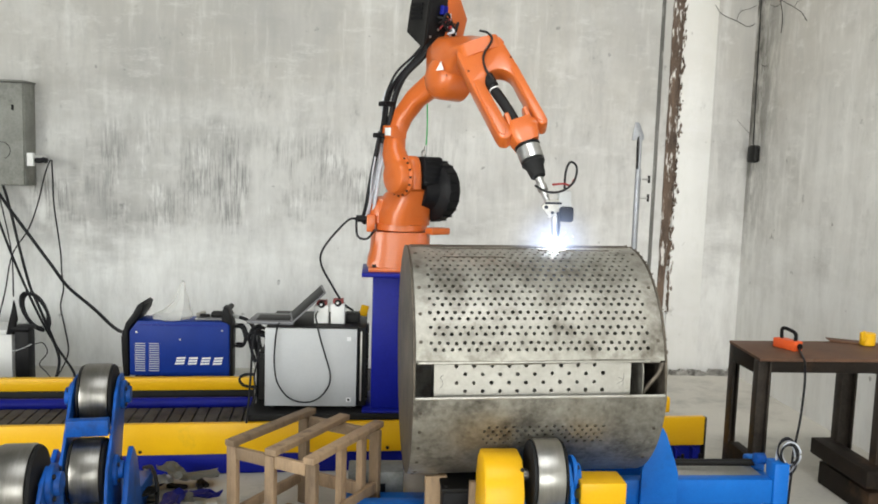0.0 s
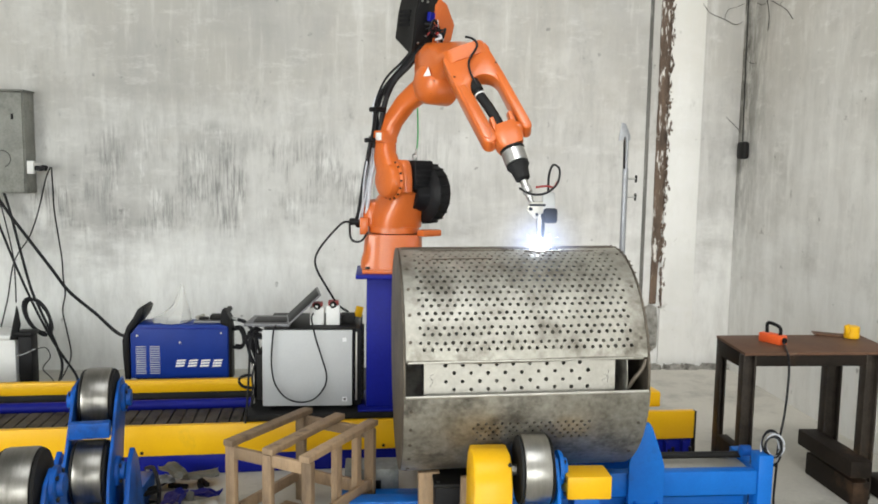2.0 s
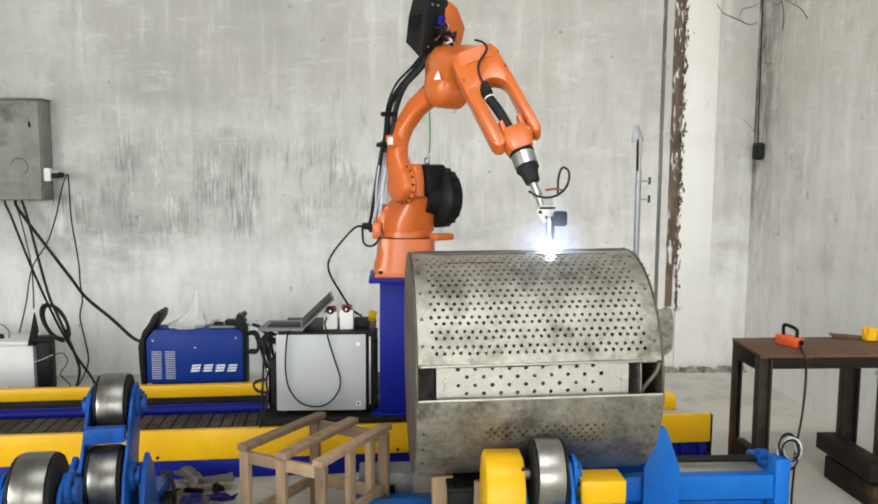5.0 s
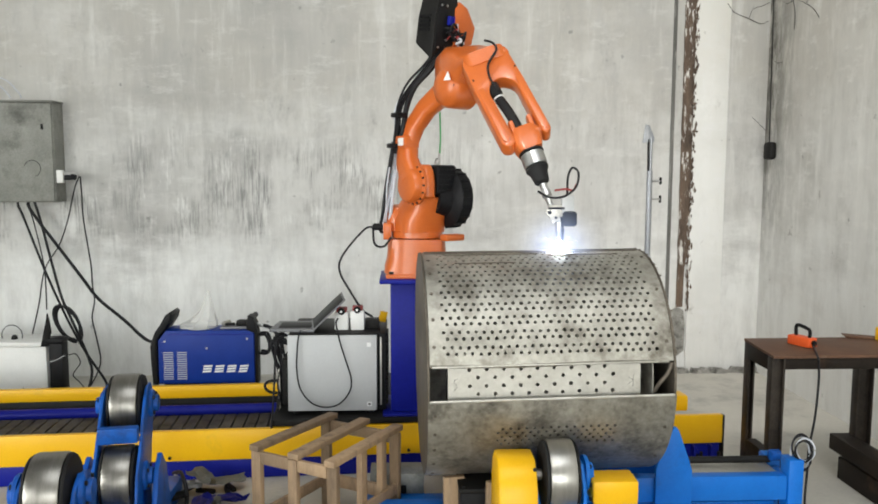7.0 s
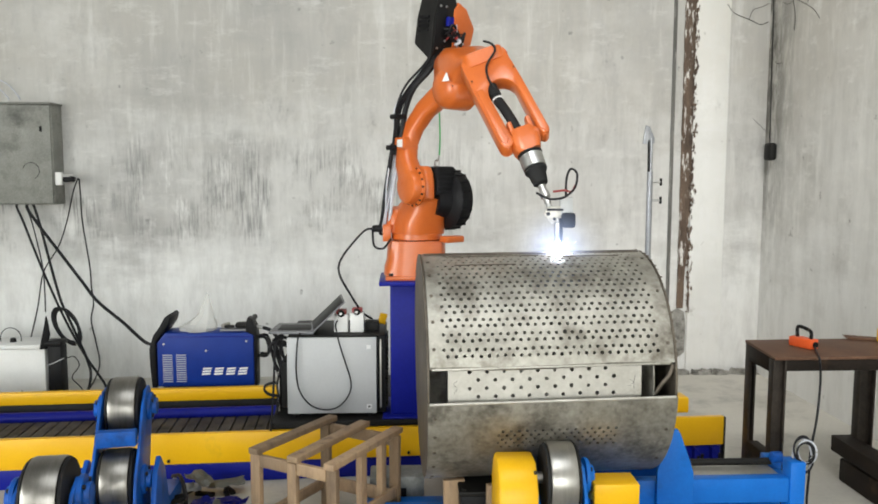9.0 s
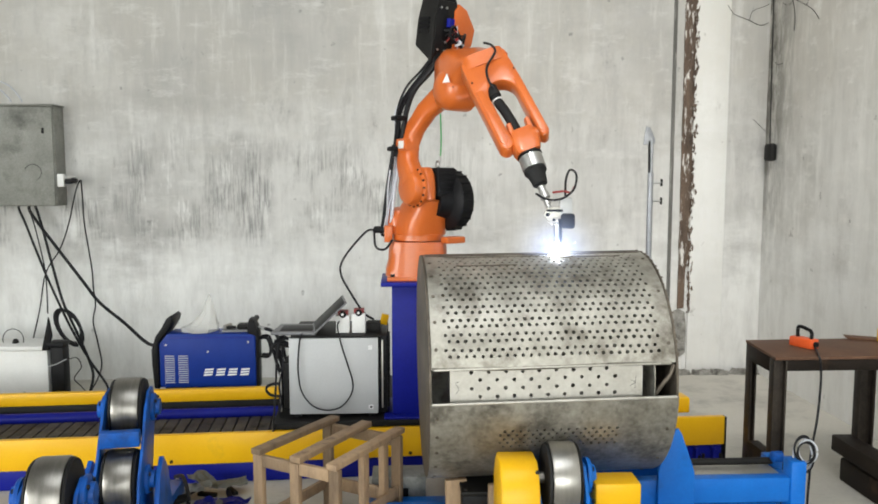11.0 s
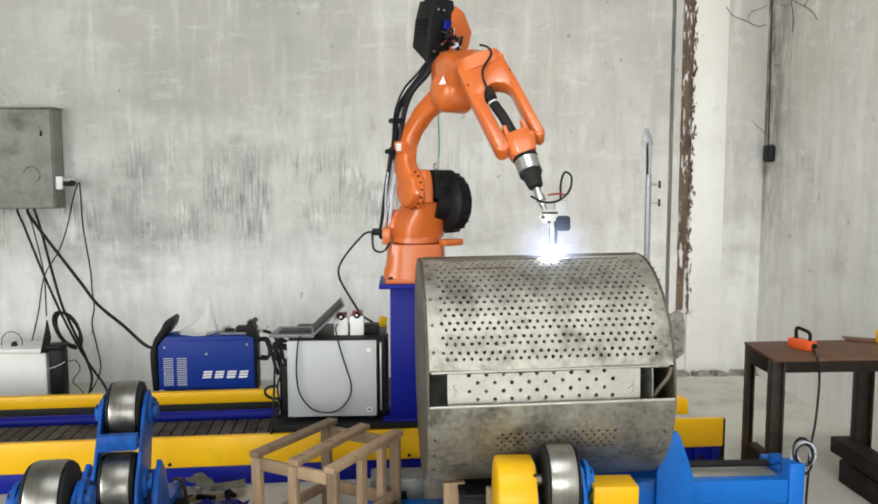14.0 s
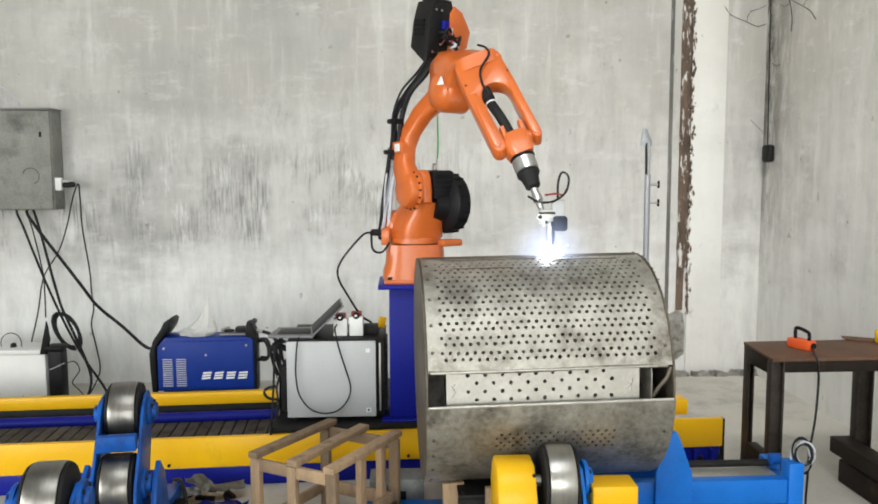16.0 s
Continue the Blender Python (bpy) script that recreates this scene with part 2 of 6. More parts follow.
CHAINPLATE = surface("dusty_worn_chain_plate", (0.035, 0.032, 0.028), (0.12, 0.108, 0.092), (0.5, 0.7), metal=0.2, scale=9, bump=0.1, dirt=(0.02, 0.018, 0.016), dirt_at=(0.5, 0.66), dirt_scale=7, spec=0.25)
STAINEDSTEEL = surface("stained_steel_sheet", (0.15, 0.135, 0.11), (0.44, 0.42, 0.365), (0.32, 0.60), metal=0.75, scale=7, bump=0.10, grain=50, dirt=(0.07, 0.061, 0.050), dirt_at=(0.50, 0.68), dirt_scale=6)
GREEN = surface("green_wire", (0.06, 0.45, 0.12), (0.08, 0.55, 0.16), (0.4, 0.6), scale=6, bump=0.0)
LABELWHITE = surface("white_print", (0.76, 0.76, 0.76), (0.84, 0.84, 0.84), (0.4, 0.5), scale=20, bump=0.0)
SCREENGREY = surface("laptop_grey", (0.16, 0.16, 0.17), (0.21, 0.21, 0.22), (0.35, 0.5), metal=0.3, scale=8, bump=0.02)


def plaster(name, light, mid, dark, grime, brush=1.0, rough=0.85, fresh=None, corner=None, scuffed=1.0):
    """Lime-washed concrete: vertical brush marks, broad blotches, scuffs and pits."""
    m = bpy.data.materials.new(name)
    n, l, p = nodes_of(m)
    tc = n.new("ShaderNodeTexCoord")

    def noise_at(stretch, scale, detail, r=0.6):
        mp = n.new("ShaderNodeMapping")
        mp.inputs["Scale"].default_value = stretch
        l.new(tc.outputs["Object"], mp.inputs["Vector"])
        t = n.new("ShaderNodeTexNoise")
        t.inputs["Scale"].default_value, t.inputs["Detail"].default_value, t.inputs["Roughness"].default_value = scale, detail, r
        l.new(mp.outputs[0], t.inputs["Vector"])
        return t.outputs[0]

    def band(v, a, b, lo=0.0, hi=1.0):
        r = n.new("ShaderNodeMapRange")
        r.inputs[1].default_value, r.inputs[2].default_value, r.inputs[3].default_value, r.inputs[4].default_value = a, b, lo, hi
        l.new(v, r.inputs[0])
        return r.outputs[0]

    def mix(f, a, b):
        x = n.new("ShaderNodeMix")
        x.data_type = "RGBA"
        l.new(f, x.inputs[0])
        for s, v in ((x.inputs[6], a), (x.inputs[7], b)):
            if isinstance(v, tuple):
                s.default_value = (*v, 1)
            else:
                l.new(v, s)
        return x.outputs[2]

    def times(a, b):
        x = n.new("ShaderNodeMath")
        x.operation = "MULTIPLY"
        l.new(a, x.inputs[0])
        l.new(b, x.inputs[1])
        return x.outputs[0]

    def cells(size, warp, smooth):
        """Overlapping brush patches: each its own tone, with a wandering edge."""
        mp = n.new("ShaderNodeMapping")
        mp.inputs["Scale"].default_value = tuple(1.0 / v for v in size)
        nz = n.new("ShaderNodeTexNoise")
        nz.inputs["Scale"].default_value, nz.inputs["Detail"].default_value, nz.inputs["Roughness"].default_value = 5.0, 6, 0.7
        l.new(tc.outputs["Object"], nz.inputs["Vector"])
        ma = n.new("ShaderNodeVectorMath")
        ma.operation = "MULTIPLY_ADD"
        l.new(nz.outputs["Color"], ma.inputs[0])
        ma.inputs[1].default_value = (warp, warp, warp * 1.3)
        l.new(tc.outputs["Object"], ma.inputs[2])
        l.new(ma.outputs[0], mp.inputs["Vector"])
        v = n.new("ShaderNodeTexVoronoi")
        v.feature = "SMOOTH_F1" if smooth else "F1"
        v.distance = "CHEBYCHEV"
        v.inputs["Scale"].default_value = 1.0
        if smooth:
            v.inputs["Smoothness"].default_value = smooth
        l.new(mp.outputs[0], v.inputs["Vector"])
        sp = n.new("ShaderNodeSeparateColor")
        l.new(v.outputs["Color"], sp.inputs[0])
        return sp.outputs[0], sp.outputs[1]

    streak = noise_at((5.0 * brush, 5.0 * brush, 0.55), 2.2, 8, 0.68)
    fibre = noise_at((22, 22, 1.6), 2.4, 6, 0.7)
    broad = noise_at((1, 1, 0.8), 0.9, 5, 0.55)
    patch = noise_at((1.3, 1.3, 0.9), 2.6, 7, 0.60)
    smear = noise_at((0.9, 0.9, 2.2), 1.6, 7, 0.66)
    scuff = noise_at((5, 5, 1.3), 1.7, 8, 0.72)
    slow, other = cells((0.50, 0.50, 0.80), 0.55, 0.9)
    sep = n.new("ShaderNodeSeparateXYZ")
    l.new(tc.outputs["Object"], sep.inputs[0])

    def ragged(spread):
        """Height with a wandering edge, for coats and painted brightness that end at a level."""
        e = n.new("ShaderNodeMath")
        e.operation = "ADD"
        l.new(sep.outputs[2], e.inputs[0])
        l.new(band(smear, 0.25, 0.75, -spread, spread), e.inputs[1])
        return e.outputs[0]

    pale = tuple(min(0.88, 1.13 * v) for v in light)
    bare = tuple(v * k for v, k in zip(mid, (0.86, 0.835, 0.795)))
    col = mix(band(patch, 0.34, 0.66, 0, 0.8), light, mid)
    # above head height: bare warmer render, its darker tone also imitating weaker daylight up there
    col = mix(times(band(ragged(0.45), 1.75, 2.35, 0, 0.9), band(broad, 0.72, 0.36, 0.55, 1.0)), col, bare)
    col = mix(times(band(broad, 0.48, 0.66, 0, 0.75), band(smear, 0.36, 0.60)), col, dark)
    col = mix(band(streak, 0.50, 0.72, 0, 0.55), col, dark)
    col = mix(band(streak, 0.46, 0.30, 0, 0.55), col, pale)
    col = mix(times(band(slow, 0.40, 0.85, 0, 0.5), band(smear, 0.36, 0.56)), col, pale)
    col = mix(times(band(other, 0.55, 0.90, 0, 0.5), band(patch, 0.40, 0.58)), col, dark)
    # hand-sized smudges, damp and trowel marks
    smudge = noise_at((2.4, 2.4, 1.0), 2.7, 9, 0.74)
    trowel = noise_at((1.0, 1.0, 2.6), 3.4, 8, 0.72)
    col = mix(band(smudge, 0.52, 0.70, 0, 0.6), col, dark)
    col = mix(band(trowel, 0.55, 0.70, 0, 0.55), col, pale)
    col = mix(times(band(smudge, 0.62, 0.70, 0, 0.55), band(trowel, 0.50, 0.40)), col, grime)
    # a scuffed belt at the height where goods lean against the wall
    belt = times(times(band(ragged(0.20), 0.95, 1.20), band(ragged(0.16), 1.90, 1.66)), band(sep.outputs[0], 0.75, 0.05, 0.12, 1.0))
    rub = noise_at((1.6, 1.6, 1.0), 2.4, 5, 0.6)
    wipe = noise_at((2.4, 2.4, 1.1), 2.9, 6, 0.65)
    col = mix(times(times(belt, band(rub, 0.46, 0.60)), band(fibre, 0.42, 0.62, 0.05, 0.85 * scuffed)), col, grime)
    col = mix(times(times(belt, band(wipe, 0.54, 0.64)), band(fibre, 0.60, 0.42, 0, 0.8 * scuffed)), col, (0.78, 0.78, 0.76))
    if corner:
        # black mould creeping out of the corner
        off = n.new("ShaderNodeMath")
        off.operation = "SUBTRACT"
        off.inputs[0].default_value = corner
        l.new(sep.outputs[1], off.inputs[1])
        mould = noise_at((4, 4, 1.2), 2.2, 7, 0.7)
        col = mix(times(times(band(off.outputs[0], 0.60, 0.02, 0, 1), band(mould, 0.38, 0.56, 0, 0.9)), band(sep.outputs[2], 0.8, 2.1, 0.3, 1.0)), col, (0.10, 0.095, 0.08))
        spots = noise_at((1, 1, 0.6), 9.0, 6, 0.7)
        col = mix(times(times(band(off.outputs[0], 0.34, 0.0, 0, 1), band(spots, 0.52, 0.60, 0, 0.8)), band(sep.outputs[2], 1.2, 2.4, 0.15, 1.0)), col, (0.075, 0.07, 0.06))
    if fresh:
        # whiter foot with a ragged edge: part limewash, part brightness the lamps lack there
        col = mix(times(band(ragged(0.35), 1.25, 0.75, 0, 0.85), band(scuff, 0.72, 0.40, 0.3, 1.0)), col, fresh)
    pits = noise_at((1, 1, 1), 11, 3, 0.5)
    col = mix(band(pits, 0.70, 0.76, 0, 0.7), col, grime)
    l.new(col, p.inputs["Base Color"])
    p.inputs["Roughness"].default_value = rough
    bp = n.new("ShaderNodeBump")
    bp.inputs["Strength"].default_value, bp.inputs["Distance"].default_value = 0.22, 0.008
    l.new(streak, bp.inputs["Height"])
    l.new(bp.outputs[0], p.inputs["Normal"])
    return m


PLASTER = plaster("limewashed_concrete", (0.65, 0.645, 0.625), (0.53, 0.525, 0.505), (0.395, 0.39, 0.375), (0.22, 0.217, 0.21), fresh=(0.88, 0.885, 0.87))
GALVANISED = surface("galvanised_steel", (0.26, 0.27, 0.29), (0.38, 0.39, 0.41), (0.35, 0.5), metal=0.5, scale=9, bump=0.03)
# fresh lifts the side wall's foot, where the lamps fall short
PLASTERSIDE = plaster("bare_grey_render", (0.70, 0.69, 0.66), (0.58, 0.57, 0.54), (0.44, 0.43, 0.40), (0.20, 0.19, 0.17), 0.7, corner=6.1, scuffed=0.12, fresh=(0.82, 0.82, 0.80))
WHITEWASH = plaster("thick_whitewash", (0.88, 0.88, 0.86), (0.85, 0.85, 0.825), (0.76, 0.76, 0.73), (0.5, 0.49, 0.46), 0.6, scuffed=0.3)
RUSTSTRIP = surface("rust_and_mortar", (0.048, 0.034, 0.026), (0.19, 0.132, 0.094), (0.75, 0.9), scale=5, stretch=(3, 3, 0.7), bump=0.4, dirt=(0.74, 0.72, 0.68), dirt_at=(0.56, 0.62), dirt_scale=9)
EDGESTEEL = surface("weathered_steel_edge", (0.10, 0.098, 0.09), (0.22, 0.215, 0.20), (0.6, 0.8), metal=0.2, scale=6, stretch=(3, 3, 0.5), bump=0.1, dirt=(0.52, 0.51, 0.48), dirt_at=(0.55, 0.68), dirt_scale=4)
CONCRETE = surface("dusty_concrete_floor", (0.46, 0.442, 0.395), (0.56, 0.54, 0.485), (0.6, 0.85), scale=1.6, bump=0.12, grain=40, dirt=(0.27, 0.26, 0.24), dirt_at=(0.52, 0.72), dirt_scale=1.4, spec=0.3)
RUBBLE = surface("crumbled_mortar", (0.16, 0.155, 0.14), (0.42, 0.41, 0.38), (0.8, 0.95), scale=14, bump=0.3, dirt=(0.09, 0.085, 0.075), dirt_at=(0.5, 0.62), dirt_scale=9)
ROOF = surface("grey_roof_sheet", (0.42, 0.43, 0.44), (0.5, 0.51, 0.52), (0.5, 0.7), scale=2, bump=0.05)

# ---------------------------------------------------------------- the hall
XL, XR, YB, YF, ZC = -6.0, 2.955, 6.1, -7.0, 8.0


def structure(name, bm, mat, label, category):
    return tagged(part(name, bm, mat), label, category, kind="structure")


structure("floor", box(B(), (XL, YF - 6, -0.2), (XR, YB, 0)), CONCRETE, "dusty pale grey concrete workshop floor", "floor")
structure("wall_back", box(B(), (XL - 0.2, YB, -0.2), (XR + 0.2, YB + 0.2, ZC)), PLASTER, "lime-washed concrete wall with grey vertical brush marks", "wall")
structure("wall_right", box(B(), (XR, YF, -0.2), (XR + 0.2, YB, ZC)), PLASTERSIDE, "bare grey rendered side wall with stains", "wall")
# out of view; the opening is made up to let the side lamp in
left = B()
box(left, (XL - 0.2, YF, -0.2), (XL, -5.45, ZC))
box(left, (XL - 0.2, 0.25, -0.2), (XL, YB, ZC))
box(left, (XL - 0.2, -5.45, 3.35), (XL, 0.25, ZC))
structure("wall_left", left, PLASTER, "unseen lime-washed side wall with an opening for the added side lamp", "wall")
front = B()
box(front, (XL - 0.2, YF - 0.2, -0.2), (-2.55, YF, ZC))
box(front, (2.92, YF - 0.2, -0.2), (XR + 0.2, YF, ZC))
box(front, (-2.55, YF - 0.2, 3.25), (2.92, YF, ZC))
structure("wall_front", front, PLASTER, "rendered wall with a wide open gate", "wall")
# out of view; height and opening are set for the overhead light
roof = B()
box(roof, (XL - 0.2, YF - 0.2, ZC), (XR + 0.2, -4.15, ZC + 0.1))
box(roof, (XL - 0.2, 0.95, ZC), (XR + 0.2, YB + 0.2, ZC + 0.1))
box(roof, (XL - 0.2, -4.15, ZC), (-2.15, 0.95, ZC + 0.1))
box(roof, (2.93, -4.15, ZC), (XR + 0.2, 0.95, ZC + 0.1))
structure("ceiling", roof, ROOF, "unseen grey sheet roof with an assumed daylight opening", "ceiling")

# the pillar in the corner: a rusty steel edge, then whitewash, then plain render
structure("pillar_edge", slab(B(), [(2.198, 0.0), (2.226, 0.0), (2.226, ZC), (2.198, ZC)], YB - 0.008, YB + 0.01), EDGESTEEL, "narrow dark steel edge of the pillar", "trim")
rnd = random.Random(5)
steps = 90
edge_l = [(2.286 + rnd.uniform(-0.002, 0.002), 0.53 + i * (ZC - 0.53) / steps) for i in range(steps + 1)]
edge_r = [(2.286 + (0.094 + rnd.uniform(-0.016, 0.016)) * min(1.0, 0.6 + i / 30), 0.53 + i * (ZC - 0.53) / steps) for i in range(steps + 1)]
rust = B()
for i in range(steps):
    slab(rust, [edge_l[i], edge_r[i], edge_r[i + 1], edge_l[i + 1]], YB - 0.012, YB - 0.001)
structure("pillar_strip", rust, RUSTSTRIP, "flaking rust-brown strip of bare brick and mortar", "trim")
structure("pillar_patch", slab(B(), [(2.205, 0.16), (2.30, 0.12), (2.362, 0.17), (2.366, 0.38), (2.35, 0.50), (2.30, 0.528), (2.245, 0.50), (2.215, 0.40)], YB - 0.010, YB + 0.005, 0.002), RUBBLE, "grey patch of bare cement at the foot of the pillar", "trim")
flakes = B()
for k in range(220):
    z = rnd.uniform(0.50, 4.2)
    x, w, h = 2.372 + rnd.gauss(0, 0.012), rnd.uniform(0.003, 0.012), rnd.uniform(0.005, 0.035)
    slab(flakes, [(x - w, z), (x, z - h), (x + w, z + rnd.uniform(-0.3, 0.3) * h), (x + 0.2 * w, z + h)], YB - 0.0235 - rnd.uniform(0, 0.002), YB - 0.011)
structure("pillar_flakes", flakes, RUSTSTRIP, "flaked rusty edge where the whitewash has come away", "trim")
structure("pillar_face", box(B(), (2.372, YB - 0.020, 0), (2.645, YB, ZC), 0.004), WHITEWASH, "thick bright whitewashed pillar face", "pillar")
structure("pillar_return", box(B(), (2.645, YB - 0.018, 0), (XR, YB, ZC), 0.003), PLASTER, "grey rendered pillar side in the corner", "pillar")
curb = B()
for i in range(150):
    x, h = rnd.uniform(1.7, XR - 0.02), rnd.uniform(0.008, 0.05)
    w, d = rnd.uniform(0.01, 0.045), rnd.uniform(0.01, 0.03)
    y = YB - 0.022 - rnd.uniform(0.0, 0.05)
    slab(curb, [(x - w, 0.0), (x + w, 0.0), (x + w * rnd.uniform(0.4, 0.9), h * rnd.uniform(0.5, 1)), (x - w * rnd.uniform(0.2, 0.9), h)], y - d, y)
structure("baseboard", curb, RUBBLE, "crumbled mortar along the foot of the wall", "trim")

# ---------------------------------------------------------------- robot track
SLOPE = math.degrees(math.atan(0.061))
track = thing("robot_track", pose(0, 3.986, 0, 0, 0, SLOPE), "long yellow and dark blue welded floor track for a robot carriage", "machine track")
X0, X1 = -4.6, 1.875
part("front_beam", box(B(), (X0, 0, 0.108), (X1, 0.035, 0.268), 0.004), YELLOW, track, "yellow painted box beam")
part("front_base", box(B(), (X0, 0.012, 0.002), (X1 - 0.01, 0.15, 0.106), 0.004), NAVY, track, "dark blue base beam")
part("end_plate", box(B(), (X1 + 0.001, 0.0, 0.01), (X1 + 0.012, 0.04, 0.264), 0.003), GREYDARK, track)
part("rear_beam", box(B(), (X0, 0.83, 0.206), (X1 - 0.11, 0.875, 0.283), 0.006), YELLOW, track, "yellow painted box beam")
# dark grey instead of blue: colour stands in for the shaded gap below the beam
part("rear_base", box(B(), (X0, 0.842, 0.002), (X1 - 0.12, 0.96, 0.204), 0.004), GREYDARK, track)
part("rack_tube", rod(B(), (X0, 0.73, 0.158), (X1 - 0.4, 0.73, 0.158), 0.034, 20, 0.004), NAVY, track, "dark blue round tube")
part("deck", box(B(), (X0, 0.162, 0.06), (X1 - 0.15, 0.828, 0.10), 0.003), GREYDARK, track, "dark steel deck plate")
lk = B()
for i in range(62):
    x0 = X0 + 0.06 + i * 0.068
    slab(lk, [(x0, 0.125), (x0 + 0.059, 0.125), (x0 + 0.063, 0.150), (x0 + 0.004, 0.150)], 0.25, 0.67, 0.003)
part("cable_chain", lk, CHAINPLATE, track, "dark grey cable chain links")
part("chain_trough", box(B(), (X0, 0.20, 0.102), (-0.30, 0.68, 0.118), 0.003), GREYDARK, track)
for x in (-3.4, -1.6, 0.4, 1.72):
    part("foot_bolt", rod(B(), (x, -0.02, 0.0), (x, -0.02, 0.06), 0.012, 12), GREYDARK, track)
for k in range(9):
    part("beam_bolt", bolt(B(), (-3.6 + 0.62 * k, -0.0005, 0.128), (0, -1, 0), 0.009, 0.006), GREYDARK, track)
for k, x in enumerate((1.40, 1.50, 1.60, 1.70, 1.80)):
    part("base_gusset", slab(B(), [(x, 0.004), (x + 0.07, 0.004), (x + 0.012, 0.100), (x, 0.100)], -0.028, 0.0115, 0.002), NAVY, track)
    part("levelling_bolt", rod(B(), (x + 0.035, -0.045, 0.0), (x + 0.035, -0.045, 0.075), 0.009, 10), GREYDARK, track)
part("end_stop", box(B(), (1.44, 0.12, 0.255), (1.725, 0.24, 0.345), 0.012), YELLOW, track)

carriage = thing("robot_carriage", pose(0, 3.986, 0.27, 0, 0, SLOPE), "dark steel carriage plate on the yellow track", "carriage")
part("plate", box(B(), (-0.60, 0.02, 0.0), (0.44, 0.96, 0.035), 0.004), GREYDARK, carriage)
part("skirt", box(B(), (-0.58, 0.03, -0.07), (0.42, 0.04, -0.002), 0.002), GREYDARK, carriage)

pedestal = thing("robot_pedestal", pose(0.172, 4.2, 0.306), "dark blue square steel pedestal on the carriage", "pedestal")
part("column", box(B(), (-0.148, -0.15, 0.012), (0.152, 0.15, 0.715), 0.01), NAVY, pedestal)
part("foot_plate", box(B(), (-0.19, -0.19, 0), (0.19, 0.19, 0.0118), 0.003), NAVY, pedestal)
part("top_plate", box(B(), (-0.205, -0.2, 0.7155), (0.2, 0.2, 0.738), 0.004), NAVY, pedestal)

# ---------------------------------------------------------------- welding robot
RX, RY, RZ = 0.17, 4.2, 1.0445
robot = thing("welding_robot", pose(RX, RY, RZ), "orange six-axis welding robot arm on a blue pedestal", "robot arm")
J2 = Vector((0.12, 0, 1.54 - RZ))
J3 = Vector((0.341, 0, 2.053 - RZ))
WR = Vector((0.887, 0, 1.766 - RZ))
TIP = Vector((1.117, 0, 1.290 - RZ))
L1, L2 = (J3 - J2).length, (WR - J3).length
A1 = math.degrees(math.atan2(J3.z - J2.z, J3.x - J2.x))
A2 = math.degrees(math.atan2(WR.z - J3.z, WR.x - J3.x))
Y3 = (0, 1, 0)

bm = box(B(), (-0.17, -0.16, 0), (0.17, 0.16, 0.022), 0.004)
base = part("base", bm, ORANGE, robot)
bm = B()
loft(bm, [((-0.008, 0, 0.022), (0.172, 0, 0), (0, 0.15, 0)), ((-0.008, 0, 0.06), (0.17, 0, 0), (0, 0.147, 0)), ((-0.006, 0, 0.10), (0.160, 0, 0), (0, 0.14, 0)),
          ((-0.004, 0, 0.205), (0.154, 0, 0), (0, 0.138, 0))], 28, 4.5)
part("base_casting", bm, ORANGE, base)
for sx in (-1, 1):
    for sy in (-1, 1):
        part("anchor_bolt", bolt(B(), (sx * 0.14, sy * 0.135, 0.022), (0, 0, 1), 0.013, 0.014), GREYDARK, base)
part("connector_panel", box(B(), (-0.185, -0.07, 0.20), (-0.140, 0.07, 0.29), 0.006), ORANGE, base)
for k in range(3):
    part("connector", rod(B(), (-0.242, -0.045 + 0.045 * k, 0.265), (-0.188, -0.045 + 0.045 * k, 0.265), 0.016, 14, 0.003), BLACKPLASTIC, base)

bm = B()
lathe(bm, (0, 0, 0.208), (0, 0, 1), [(0, 0.13), (0.004, 0.138), (0.035, 0.138), (0.04, 0.128)], 36)
loft(bm, [((0.0, 0, 0.24), (0.13, 0, 0), (0, 0.13, 0)), ((0.005, 0.0, 0.30), (0.135, 0, 0), (0, 0.13, 0)), ((0.03, 0.012, 0.37), (0.135, 0, 0), (0, 0.118, 0)),
          ((0.05, 0.010, 0.405), (0.125, 0, 0), (0, 0.105, 0)), ((0.07, -0.01, 0.422), (0.11, 0, 0), (0, 0.080, 0)), ((0.11, -0.046, 0.434), (0.094, 0, 0), (0, 0.040, 0)),
          ((0.12, -0.050, 0.50), (0.092, 0, 0), (0, 0.038, 0)), ((0.12, -0.050, 0.565), (0.080, 0, 0), (0, 0.037, 0)), ((0.12, -0.050, 0.594), (0.062, 0, 0), (0, 0.033, 0)), ((0.12, -0.050, 0.602), (0.045, 0, 0), (0, 0.026, 0))], 32, 3.4)
turret = part("turret", bm, ORANGE, robot)
bm = B()
lathe(bm, (-0.075, -0.075, 0.245), (0, 0, 1), [(0, 0.075), (0.09, 0.075), (0.125, 0.06), (0.14, 0.03), (0.143, 0.0)], 26)
part("axis_one_motor_cover", bm, ORANGE, turret)
bm = B()
lathe(bm, (0.12, 0.012, 0.425), Y3, [(0, 0.085), (0.07, 0.10), (0.085, 0.148), (0.095, 0.158), (0.15, 0.158), (0.165, 0.15), (0.178, 0.12), (0.182, 0.0)], 40)
motor = part("axis_two_motor", bm, BLACKPLASTIC, turret, "ribbed black motor cover")
for k in range(20):
    a = 2 * math.pi * k / 20
    c = Vector((0.12 + 0.158 * math.cos(a), 0, 0.425 + 0.158 * math.sin(a)))
    part("rib", box(B(), (-0.004, 0.105, -0.006), (0.004, 0.168, 0.006), 0.001, Matrix.Translation(c) @ pose(0, 0, 0, 0, 90 - math.degrees(a), 0)), BLACKPLASTIC, motor)
